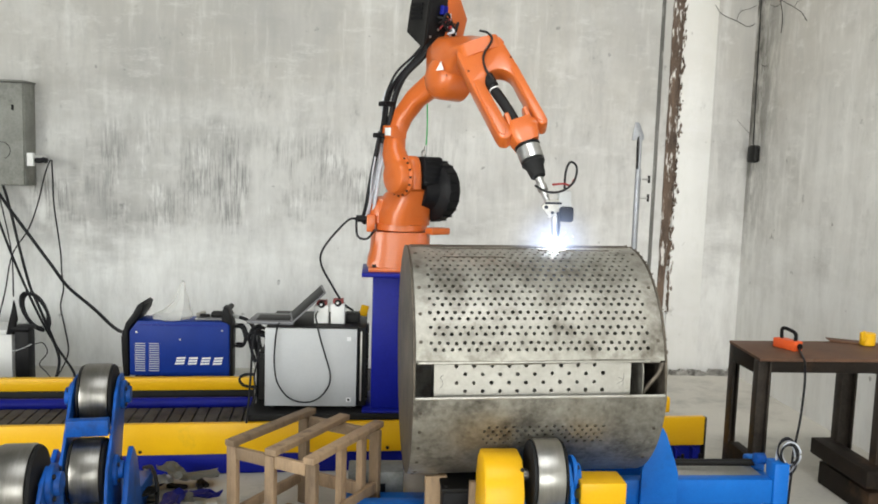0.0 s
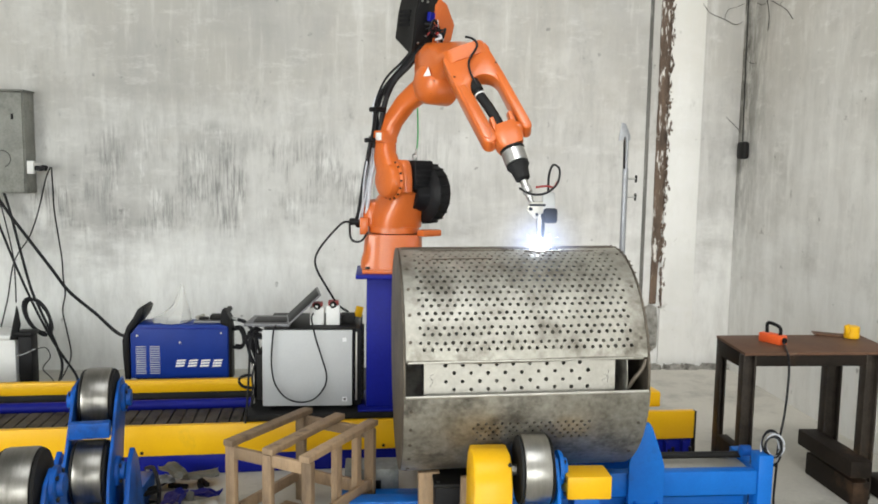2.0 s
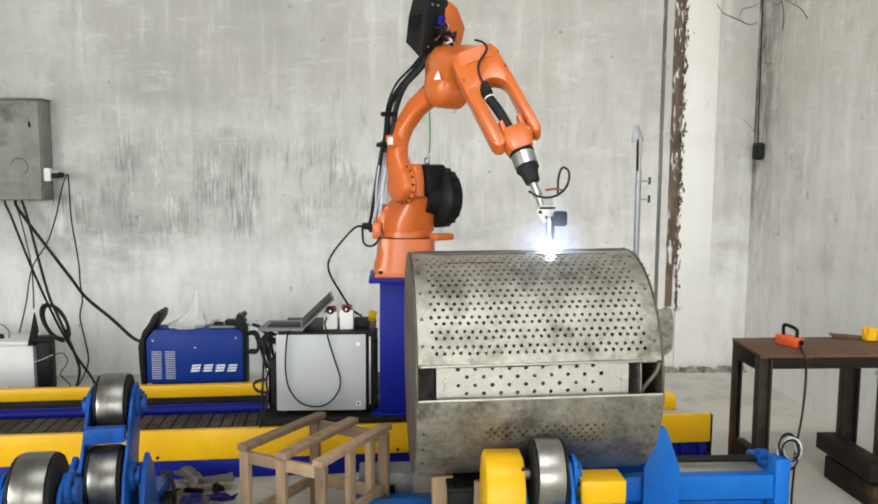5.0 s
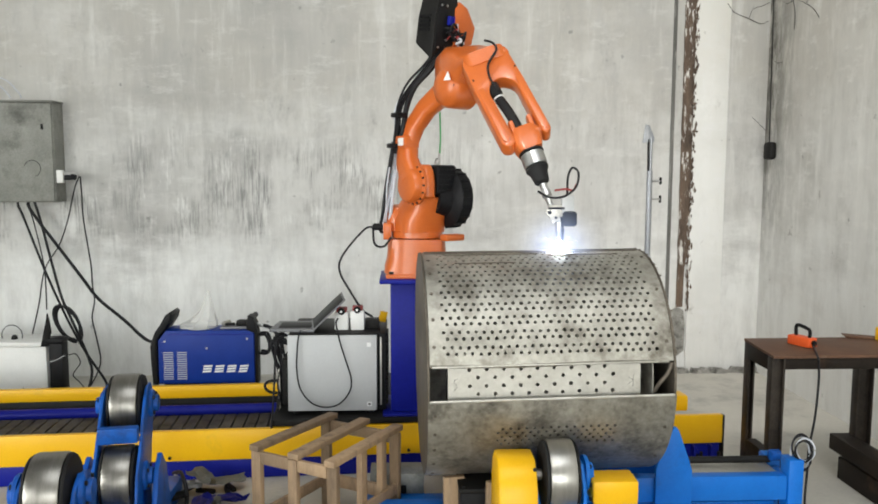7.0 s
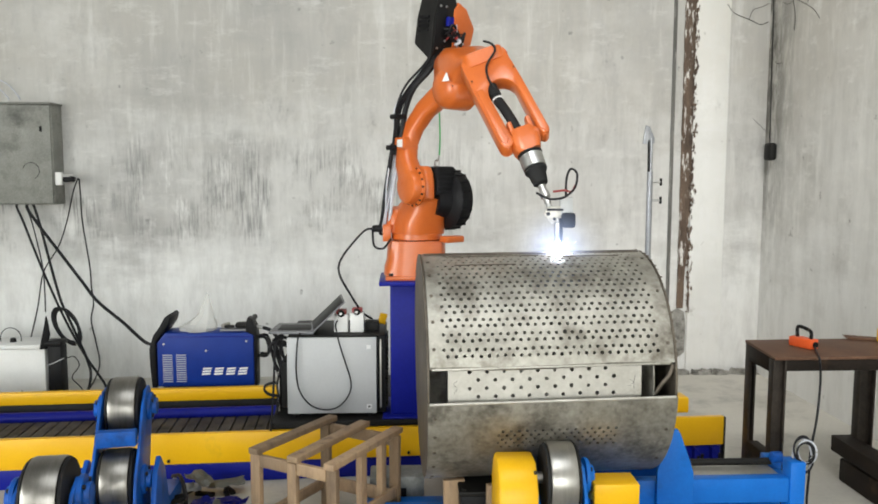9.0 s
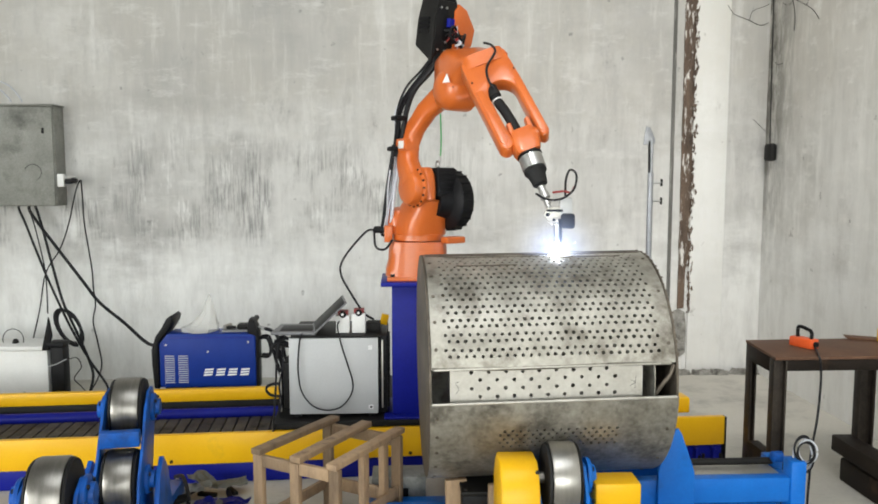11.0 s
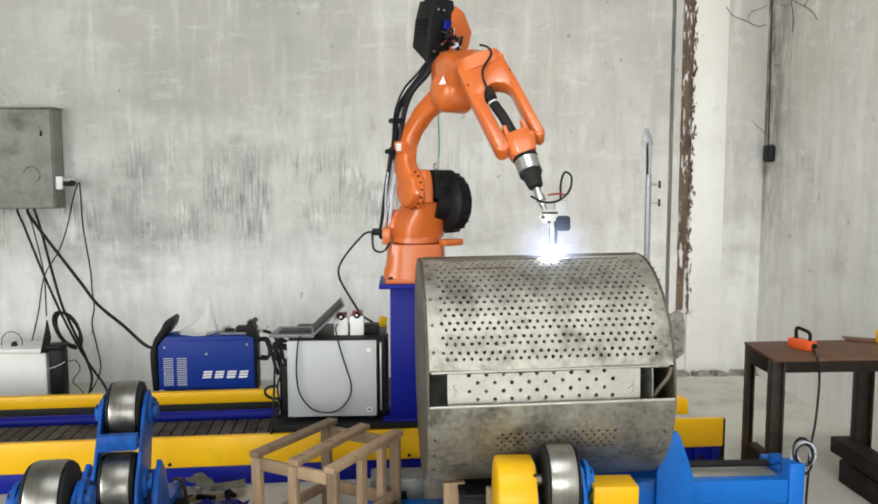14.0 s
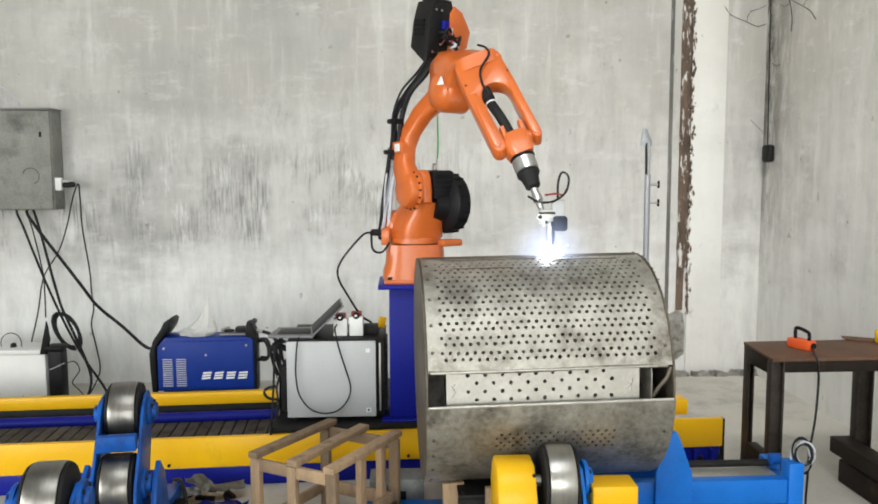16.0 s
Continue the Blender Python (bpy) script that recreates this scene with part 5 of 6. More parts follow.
for k, (x, y) in enumerate(((-0.242, 4.17), (-0.156, 4.165))):
    sw = thing("switch_box", pose(x, y, 0.7515), "small white push-button box with a red and black cap", "switch box", "switch boxes on the cabinet")
    part("case", box(B(), (-0.038, -0.03, 0.0), (0.036, 0.045, 0.105 if k else 0.095), 0.004), WHITE, sw)
    zt = 0.1055 if k else 0.0955
    part("cap", box(B(), (-0.028, -0.024, zt), (0.028, 0.035, zt + 0.024), 0.005), RED, sw, "red cap")
    part("button", rod(B(), (0, -0.0265, zt + 0.006), (0, -0.034, zt + 0.006), 0.019, 18, 0.002), BLACKPLASTIC, sw)
    part("button_mark", rod(B(), (-0.002, -0.0345, zt + 0.006), (-0.002, -0.036, zt + 0.006), 0.007, 12), CHROME, sw)
loop = thing("data_cable", pose(0, 4.03, 0), "thin black data cable hanging in a loop before the cabinet", "cable")
part("sheath", tube(B(), [(-0.455, 0.10, 0.762), (-0.460, 0.004, 0.748), (-0.469, -0.006, 0.66), (-0.472, -0.006, 0.56), (-0.455, -0.006, 0.46), (-0.40, -0.008, 0.385), (-0.325, -0.008, 0.358), (-0.25, -0.008, 0.375), (-0.195, -0.008, 0.44),
                         (-0.185, -0.006, 0.51), (-0.21, -0.006, 0.60), (-0.24, -0.006, 0.70), (-0.255, 0.0, 0.762), (-0.268, 0.055, 0.80), (-0.262, 0.11, 0.815)], 0.0042, 8), CABLE, loop)
box_small = thing("adapter_box", pose(-0.085, 4.22, 0.7515), "small dark adapter box with a yellow tag on the cabinet", "adapter")
part("case", box(B(), (-0.03, -0.04, 0), (0.045, 0.04, 0.048), 0.005), GREYDARK, box_small)
part("tag", box(B(), (0.03, -0.006, 0.04), (0.075, 0.002, 0.10), 0.004, pose(0, 0, 0, 0, 15, 20)), YELLOW, box_small, "yellow tag")

# ---------------------------------------------------------------- welding power source
ws = thing("welding_power_source", pose(-1.155, 4.90, 0.0), "dark blue welding power source with black end frames, by the track", "welding machine")
bl = surface("royal_blue_sheet_paint", (0.004, 0.026, 0.21), (0.006, 0.036, 0.27), (0.35, 0.5), scale=4, bump=0.02, dirt=(0.01, 0.02, 0.11), dirt_at=(0.62, 0.85), spec=0.2)
part("case", slab(B(), [(-0.305, 0.255), (0.300, 0.255), (0.300, 0.575), (0.285, 0.597), (-0.255, 0.599), (-0.305, 0.535)], 0.0, 0.19, 0.006), bl, ws)
part("top_fold", box(B(), (-0.24, -0.0028, 0.572), (0.285, -0.0005, 0.577), 0.0005), NAVY, ws)
part("rear_frame", slab(B(), [(-0.340, 0.25), (-0.308, 0.25), (-0.308, 0.545), (-0.258, 0.605), (-0.222, 0.660), (-0.212, 0.70), (-0.230, 0.715), (-0.252, 0.700), (-0.285, 0.640), (-0.325, 0.585), (-0.352, 0.50), (-0.350, 0.40)], -0.012, 0.20, 0.008), BLACKPLASTIC, ws, "black plastic end frame with a handle")
part("front_frame", slab(B(), [(0.302, 0.25), (0.320, 0.25), (0.322, 0.575), (0.312, 0.64), (0.285, 0.69), (0.262, 0.692), (0.252, 0.65), (0.252, 0.603), (0.302, 0.583)], -0.006, 0.10, 0.006), BLACKPLASTIC, ws, "black plastic front frame with a handle")
part("handle_knob", rod(B(), (0.28, 0.01, 0.67), (0.28, 0.18, 0.67), 0.018, 14, 0.003), BLACKPLASTIC, ws)
part("trolley_frame", box(B(), (-0.28, 0.02, 0.0), (0.28, 0.18, 0.2545), 0.006), GREYDARK, ws)
for c in range(2):
    for k in range(13):
        x0, z0 = -0.272 + c * 0.085, 0.285 + k * 0.0142
        part("vent_slot", box(B(), (x0, -0.003, z0), (x0 + 0.062, -0.0004, z0 + 0.0055), 0.0005), CABINET, ws)
for x, z in ((-0.262, 0.53), (-0.262, 0.36), (0.0, 0.485), (0.255, 0.545)):
    part("screw", bolt(B(), (x, -0.0005, z), (0, -1, 0), 0.007, 0.003), CHROME, ws)
# the maker's lettering, as four blocks of plain white bars
for k in range(4):
    x0 = -0.030 + k * 0.076
    for z in (0.0, 0.017, 0.034):
        part("brand_bar", slab(B(), [(x0 + z * 0.25, 0.328 + z), (x0 + 0.054 + z * 0.25, 0.331 + z), (x0 + 0.056 + z * 0.25, 0.342 + z), (x0 + 0.002 + z * 0.25, 0.339 + z)], -0.0030, -0.0006), LABELWHITE, ws)
for k, (y, s) in enumerate(((0.05, 1.0), (0.12, 0.8))):
    part("front_lead", tube(B(), [(0.322, y, 0.56), (0.37, y - 0.02, 0.56), (0.395 * 1.0, y - 0.04, 0.50), (0.38, y - 0.04, 0.45), (0.325, y, 0.44)], 0.010 * s, 8), CABLE, ws)
part("front_plug", rod(B(), (0.30, 0.06, 0.63), (0.36, 0.05, 0.62), 0.012, 12, 0.002), CHROME, ws)
part("front_plug_lead", tube(B(), [(0.355, 0.05, 0.621), (0.40, 0.03, 0.61), (0.44, 0.0, 0.58), (0.50, -0.2, 0.55), (0.53, -0.4, 0.56)], 0.012, 8), CABLE, ws)

FILM = bpy.data.materials.new("thin_clear_plastic_film")
fn, fl, fp = nodes_of(FILM)
fp.inputs["Base Color"].default_value = (0.80, 0.80, 0.76, 1)
fp.inputs["Roughness"].default_value, fp.inputs["Alpha"].default_value = 0.3, 0.42
fnz = fn.new("ShaderNodeTexNoise")
fnz.inputs["Scale"].default_value = 22
fbp = fn.new("ShaderNodeBump")
fbp.inputs["Strength"].default_value = 0.5
fl.new(fnz.outputs[0], fbp.inputs["Height"])
fl.new(fbp.outputs[0], fp.inputs["Normal"])
bag = thing("plastic_bag", pose(-1.165, 4.99, 0.603), "crumpled translucent plastic bag on the welding machine", "plastic bag")
bm = B()
rb = random.Random(21)
rings = []
for k, (z, w, d, dx) in enumerate(((0.0, 0.125, 0.09, -0.06), (0.02, 0.12, 0.08, -0.05), (0.045, 0.085, 0.05, -0.03), (0.085, 0.058, 0.035, -0.01), (0.13, 0.038, 0.022, 0.0), (0.19, 0.022, 0.012, 0.005), (0.235, 0.008, 0.004, 0.008))):
    rings.append([Vector((dx + w * math.cos(a) * rb.uniform(0.85, 1.15), d * math.sin(a) * rb.uniform(0.8, 1.2), z + rb.uniform(-0.006, 0.006) * (k > 0))) for a in [2 * math.pi * i / 18 for i in range(18)]])
ring_mesh(bm, rings)
part("film", bm, FILM, bag, smooth=20)
tools = thing("hand_tool", pose(-0.985, 5.0, 0.5995), "grey steel pliers and parts lying on the welding machine", "tool")
part("plate", box(B(), (-0.09, -0.06, 0), (0.09, 0.05, 0.014), 0.003), SCREENGREY, tools)
part("jaw", rod(B(), (-0.08, -0.03, 0.03), (-0.045, 0.02, 0.035), 0.013, 10, 0.002), PLATESTEEL, tools)
part("jaw", rod(B(), (-0.06, -0.05, 0.03), (0.0, -0.045, 0.03), 0.010, 10, 0.002), GREYDARK, tools)
part("body", box(B(), (0.0, -0.03, 0.014), (0.085, 0.05, 0.045), 0.01), GREYDARK, tools)

# ---------------------------------------------------------------- wall cabinet and its cables
cab = thing("electrical_cabinet", pose(-2.476, 6.098, 1.368), "dusty grey wall-mounted electrical cabinet with a ring mark", "electrical cabinet")
part("body", box(B(), (-0.62, -0.175, 0), (0, 0, 0.735), 0.006), ENCLOSURE, cab)
part("door", box(B(), (-0.612, -0.192, 0.008), (-0.008, -0.1755, 0.727), 0.006), ENCLOSURE, cab, "dented cabinet door")
part("lock", box(B(), (-0.085, -0.200, 0.535), (-0.068, -0.1925, 0.575), 0.003), BLACKPLASTIC, cab)
part("rain_lip", box(B(), (-0.63, -0.205, 0.7355), (0.008, 0, 0.748), 0.003), ENCLOSURE, cab)
ringm = B()
tube(ringm, [(-0.16 + 0.06 * math.cos(a), -0.1925, 0.25 + 0.06 * math.sin(a)) for a in np.linspace(-1.2, 2.8, 18)], 0.0022, 6, 0)
part("ring_mark", ringm, GREYDARK, cab)
sock = thing("wall_socket", pose(-2.425, 6.098, 1.512), "white plastic socket at the side of the cabinet", "socket")
part("plate", box(B(), (-0.022, -0.24, 0.0), (0.026, -0.20, 0.095), 0.006), WHITE, sock)
part("stem", box(B(), (-0.02, -0.1995, 0.02), (0.02, 0.0, 0.08), 0.003), WHITE, sock)
part("plug", box(B(), (0.0325, -0.245, 0.022), (0.085, -0.205, 0.06), 0.008), BLACKPLASTIC, sock)
part("plug", rod(B(), (0.078, -0.225, 0.05), (0.115, -0.225, 0.04), 0.02, 14, 0.003), BLACKPLASTIC, sock)


def wall_cable(label, pts, r, name="power_cable", mat=None):
    t = thing(name, Matrix(), label, "cable", "cables on the wall")
    part("sheath", tube(B(), pts, r, 8), mat or CABLE, t)
    return t


wall_cable("thick black power cable swinging from cabinet to welding machine", [(-2.66, 5.99, 1.40), (-2.714, 5.980, 1.353), (-2.645, 5.970, 1.236), (-2.458, 5.920, 1.003), (-2.299, 5.880, 0.805), (-2.149, 5.780, 0.664), (-1.903, 5.580, 0.545), (-1.663, 5.340, 0.444), (-1.48, 5.1, 0.50)], 0.0115)
wall_cable("black power cable running down from the cabinet", [(-2.76, 5.99, 1.39), (-2.788, 5.980, 1.353), (-2.740, 5.970, 1.236), (-2.595, 5.920, 0.882), (-2.385, 5.700, 0.617), (-2.239, 5.600, 0.405), (-2.116, 5.500, 0.277), (-1.955, 5.350, 0.142), (-1.95, 5.25, 0.10), (-1.90, 5.2, 0.012)], 0.0085)
wall_cable("black power cable running down from the cabinet", [(-2.68, 5.99, 1.39), (-2.657, 5.980, 1.340), (-2.618, 5.970, 1.206), (-2.548, 5.940, 0.938), (-2.424, 5.800, 0.679), (-2.327, 5.680, 0.575), (-2.212, 5.580, 0.409), (-2.131, 5.500, 0.293), (-2.070, 5.400, 0.217), (-2.054, 5.300, 0.133), (-2.10, 5.28, 0.015)], 0.0095)
wall_cable("thin black lead hanging from the cabinet", [(-2.72, 5.99, 1.39), (-2.707, 5.980, 1.320), (-2.671, 5.970, 1.206), (-2.585, 5.900, 0.914), (-2.489, 5.700, 0.770), (-2.358, 5.400, 0.654)], 0.005)
wall_cable("thin black lead hanging from the socket", [(-2.286, 5.870, 1.563), (-2.327, 5.880, 1.469), (-2.402, 5.920, 1.238), (-2.481, 5.940, 1.048), (-2.592, 5.930, 0.863), (-2.593, 5.800, 0.601), (-2.548, 5.500, 0.310), (-2.488, 5.280, 0.117), (-2.50, 5.2, 0.01)], 0.005)
wall_cable("thin black lead hanging down the wall", [(-2.278, 5.870, 1.559), (-2.296, 5.930, 1.405), (-2.311, 5.980, 1.234), (-2.294, 6.040, 0.895), (-2.288, 6.040, 0.735), (-2.277, 6.040, 0.604), (-2.300, 6.040, 0.473), (-2.269, 6.030, 0.313), (-2.236, 6.000, 0.126), (-2.242, 5.800, 0.000), (-2.25, 5.7, 0.01)], 0.0055)
wall_cable("looped grey wires over the cabinet", [(-3.3, 6.06, 2.25), (-3.0, 6.04, 2.30), (-2.85, 6.02, 2.27), (-2.75, 5.99, 2.18), (-2.72, 5.97, 2.137)], 0.005, mat=SILVERHOSE)
wall_cable("looped grey wires over the cabinet", [(-3.3, 6.06, 2.20), (-3.0, 6.04, 2.26), (-2.9, 6.02, 2.23), (-2.82, 5.99, 2.16), (-2.80, 5.97, 2.137)], 0.005, mat=SILVERHOSE)
coil = thing("cable_coil", pose(-2.30, 5.60, 0.52), "coil of black cable hung on the cables", "cable coil")
for k in range(4):
    ax = Vector((0.055 + 0.006 * k, 0, -0.115 - 0.004 * k))
    bx = Vector((0.05, 0.03, 0.030))
    pts = [Vector((0.004 * k, -0.012 * k, 0)) + ax * math.cos(a) + bx * math.sin(a) for a in np.linspace(0, 2 * math.pi * 0.97, 20)]
    part("turn", tube(B(), pts, 0.011, 8, 0), CABLE, coil)

chest = thing("white_equipment_box", pose(-2.70, 5.45, 0), "dusty white metal equipment box beside a black post", "equipment box")
part("body", box(B(), (-0.40, -0.16, 0.0), (0.373, 0.10, 0.415), 0.008), WHITE, chest)
part("lid", box(B(), (-0.41, -0.17, 0.4155), (0.383, 0.11, 0.448), 0.006), WHITE, chest)
part("wire_loop", tube(B(), [(0.10 + 0.07 * math.cos(a), -0.05, 0.47 + 0.075 * math.sin(a)) for a in np.linspace(-0.3, 3.4, 14)], 0.003, 6, 0), CABLE, chest)
part("knob", lathe(B(), (0.12, -0.06, 0.4485), (0, 0, 1), [(0, 0.022), (0.025, 0.016), (0.03, 0.006)], 14), GREYDARK, chest)
black = thing("black_support_post", pose(-2.254, 5.32, 0), "black square post with a torch hook on top", "post")
part("post", box(B(), (-0.048, -0.05, 0.0), (0.042, 0.05, 0.44), 0.006), BLACKPLASTIC, black)
part("cap", box(B(), (-0.07, -0.06, 0.4405), (0.05, 0.06, 0.475), 0.012), BLACKPLASTIC, black)
part("hook", slab(B(), [(-0.10, 0.42), (-0.055, 0.42), (-0.03, 0.52), (-0.04, 0.60), (-0.05, 0.645), (-0.058, 0.60), (-0.075, 0.53)], -0.055, -0.025, 0.006), BLACKPLASTIC, black)
part("tie", tube(B(), [(0.062, -0.05, 0.36), (0.0, -0.058, 0.33), (-0.06, -0.054, 0.31)], 0.003, 6), CABINET, black)
part("thin_wire", tube(B(), [(0.06, 0.0, 0.35), (0.12, -0.02, 0.36), (0.15, -0.03, 0.30), (0.10, -0.03, 0.22), (0.16, -0.05, 0.16), (0.26, -0.06, 0.02)], 0.0035, 6), CABLE, black)

# ---------------------------------------------------------------- corner box, creeper roots and standing post
jb = thing("junction_box", pose(XR, 5.93, 1.705), "small black junction box on the rendered wall", "junction box")
part("case", box(B(), (-0.055, -0.06, 0), (-0.001, 0.07, 0.135), 0.022), GREYDARK, jb)
part("conduit", rod(B(), (-0.006, 0.066, 0.136), (-0.006, 0.150, 2.8), 0.004, 8), GREYDARK, jb)
creep = thing("dry_creeper", Matrix(), "thin dry creeper roots clinging to the corner walls", "dry plant", kind="stuff")
for k, pts in enumerate((
        [(2.610, 6.078, 2.907), (2.666, 6.078, 2.839), (2.783, 6.078, 2.794), (2.873, 6.078, 2.756), (2.939, 6.078, 2.778)],
        [(2.783, 6.078, 2.794), (2.811, 6.078, 2.866), (2.885, 6.078, 2.892), (2.938, 6.078, 2.918)],
        [(2.844, 6.078, 2.037), (2.896, 6.078, 1.989), (2.961, 6.078, 1.928)],
        [(2.948, 5.742, 2.914), (2.948, 5.700, 2.825), (2.948, 5.675, 2.733), (2.948, 5.684, 2.647)],
        [(2.948, 5.740, 2.898), (2.948, 5.552, 2.811), (2.948, 5.422, 2.747), (2.948, 5.333, 2.669)],
        [(2.948, 5.520, 2.801), (2.948, 5.461, 2.831), (2.948, 5.354, 2.823)],
        [(2.948, 5.877, 2.886), (2.948, 5.796, 2.853), (2.948, 5.720, 2.861)],
        [(2.948, 5.965, 2.459), (2.948, 5.908, 2.435), (2.948, 5.837, 2.434)])):
    part("root", tube(B(), pts, 0.0022 if k in (0, 3, 4) else 0.0016, 5, 4), DARKSTEEL, creep)
post = thing("support_post", pose(1.44, 4.18, 0.268), "slim grey steel post with clamp screws and a flag plate", "post")
part("foot", box(B(), (-0.05, -0.05, 0.0), (0.05, 0.05, 0.012), 0.002), GREYDARK, post)
part("outer_tube", rod(B(), (0, 0, 0.012), (0.0, 0, 1.35), 0.016, 16, 0.002), GALVANISED, post)
part("inner_rod", rod(B(), (0.004, 0, 1.35), (0.004, 0, 1.53), 0.008, 12), GALVANISED, post)
part("inner_rod", rod(B(), (-0.009, 0, 1.35), (-0.012, 0, 1.52), 0.006, 12), GREYDARK, post)
part("flag_plate", slab(B(), [(-0.045, 1.50), (0.020, 1.505), (0.020, 1.53), (-0.008, 1.595), (-0.030, 1.60), (-0.038, 1.56)], -0.004, 0.004, 0.001), GALVANISED, post)
for z in (1.195, 1.295):
    part("clamp_screw", rod(B(), (0.016, 0, z), (0.062, 0, z), 0.006, 10), CHROME, post)
    part("clamp_handle", rod(B(), (0.062, 0, z - 0.02), (0.062, 0, z + 0.02), 0.007, 10, 0.002), GREYDARK, post)
wire = thing("green_wire", pose(0.294, 4.32, 1.65), "thin bright green wire hanging above the motor cover", "wire")
part("strand", tube(B(), [(0, 0, 0.0), (0.002, 0, 0.05), (0.006, 0, 0.15), (0.002, 0, 0.30), (0.0, 0, 0.46)], 0.0042, 6), GREEN, wire)
part("clip", rod(B(), (0, 0, -0.01), (0, 0, 0.06), 0.006, 10), CHROME, wire)

# ---------------------------------------------------------------- wooden crate and floor clutter
crate = thing("wooden_crate", pose(-0.563, 3.20, 0, 0, 0, -31), "open slatted crate of weathered pine on the floor", "crate")
CW, CD, CH = 0.447, 0.52, 0.455


def stick(name, lo, hi, parent, m=None):
    """A sawn board."""
    return part(name, box(B(), lo, hi, 0.003, m), WOOD, parent)


for x, y in ((0, 0), (CW - 0.05, 0), (0.01, CD - 0.04), (CW - 0.05, CD - 0.04)):
    stick("post", (x, y, 0), (x + 0.048, y + 0.028, CH - 0.032), crate)
stick("post", (0.20, -0.004, 0), (0.245, 0.024, CH - 0.036), crate)
stick("post", (CW - 0.055, 0.22, 0), (CW - 0.025, 0.262, CH - 0.036), crate)
stick("post", (CW - 0.055, 0.38, 0), (CW - 0.025, 0.42, CH - 0.036), crate)
stick("rail", (0.05, 0.0, CH - 0.085), (0.198, 0.022, CH - 0.034), crate)
stick("rail", (0.247, 0.0, CH - 0.085), (CW - 0.052, 0.022, CH - 0.034), crate)
stick("rail", (0.06, CD - 0.03, CH - 0.085), (CW - 0.052, CD - 0.008, CH - 0.034), crate)
stick("rail", (0.05, 0.0, 0.06), (CW - 0.052, 0.02, 0.11), crate)
stick("rail", (0.06, CD - 0.03, 0.10), (CW - 0.052, CD - 0.01, 0.16), crate)
for x0, x1, w in ((0.0, 0.02, 0.05), (0.205, 0.20, 0.055), (CW - 0.055, CW - 0.06, 0.05)):
    turn = math.degrees(math.atan2(x1 - x0, CD))
    stick("top_slat", (0, -0.01, 0), (w, CD + 0.02, 0.026), crate, pose(x0, 0, CH - 0.031, 0, 0, -turn))
stick("side_rail", (0.012, 0.03, 0.10), (0.03, CD - 0.042, 0.15), crate)
stick("side_rail", (CW - 0.024, 0.03, 0.14), (CW - 0.006, CD - 0.042, 0.19), crate)
stick("bottom_board", (0.0, 0.03, 0.002), (CW, 0.13, 0.02), crate)
stick("bottom_board", (0.0, 0.30, 0.002), (CW, 0.42, 0.02), crate)
for x, y, w, h, lean in ((0.309, 3.12, 0.045, 0.327, 7), (0.445, 2.98, 0.024, 0.358, -6)):
    pk = thing("wooden_plank", pose(x, y, 0, 0, 0, 10), "rough upright pine plank wedged under the drum", "plank", "planks under the drum")
    part("board", slab(B(), [(-w, 0.0), (w, 0.0), (w - 0.001 * lean, h), (-w - 0.001 * lean, h)], -0.015, 0.015, 0.004), WOOD, pk)
# black box made up to fill the deep shadow under the drum
shade_block = thing("drum_shade_block", pose(0.397, 3.10, 0), "added black block standing in for the shadow under the drum", "gear case")
part("case", box(B(), (-0.075, -0.10, 0.0), (0.085, 0.14, 0.30), 0.012), BLACKPLASTIC, shade_block)
part("lid", box(B(), (-0.08, -0.105, 0.3005), (0.09, 0.145, 0.318), 0.004), GREYDARK, shade_block)
for x in (-0.06, 0.07):
    part("lid_bolt", bolt(B(), (x, -0.085, 0.3185), (0, 0, 1), 0.009, 0.008), GREYDARK, shade_block)
lowbox = thing("grey_terminal_box", pose(0.03, 3.62, 0), "grey steel terminal box on the floor before the track", "terminal box")
part("case", box(B(), (-0.10, -0.06, 0), (0.16, 0.10, 0.165), 0.006), ENCLOSURE, lowbox)
part("slot", box(B(), (0.045, -0.0625, 0.03), (0.075, -0.0602, 0.11), 0.001), BLACKPLASTIC, lowbox)
part("blue_base", box(B(), (-0.14, -0.16, 0), (0.30, -0.062, 0.07), 0.005), BLUE, lowbox)
rf = random.Random(31)
for k in range(12):
    x, y = -0.93 + rf.uniform(-0.16, 0.2), 3.60 + rf.uniform(-0.2, 0.22)
    sc = thing("scrap_sheet", pose(x, y, 0.004 + 0.007 * k, rf.uniform(-6, 6), rf.uniform(-6, 6), rf.uniform(0, 180)), "crumpled pale scrap of packaging on the floor", "scrap", "scrap on the floor")
    bm = B()
    nx = 5
    g = [[bm.verts.new((0.18 * (i / nx - 0.5) * (1 + rf.uniform(-0.1, 0.1)), 0.10 * (j / nx - 0.5) * (1 + rf.uniform(-0.1, 0.1)), rf.uniform(0, 0.022))) for j in range(nx + 1)] for i in range(nx + 1)]
    for i in range(nx):
        for j in range(nx):
            bm.faces.new((g[i][j], g[i + 1][j], g[i + 1][j + 1], g[i][j + 1]))
    geom = bmesh.ops.solidify(bm, geom=bm.faces[:], thickness=0.003)
    part("sheet", bm, (CABINET, ENCLOSURE, PLATESTEEL, GREYDARK, NAVY, ENCLOSURE)[k % 6], sc, smooth=15)
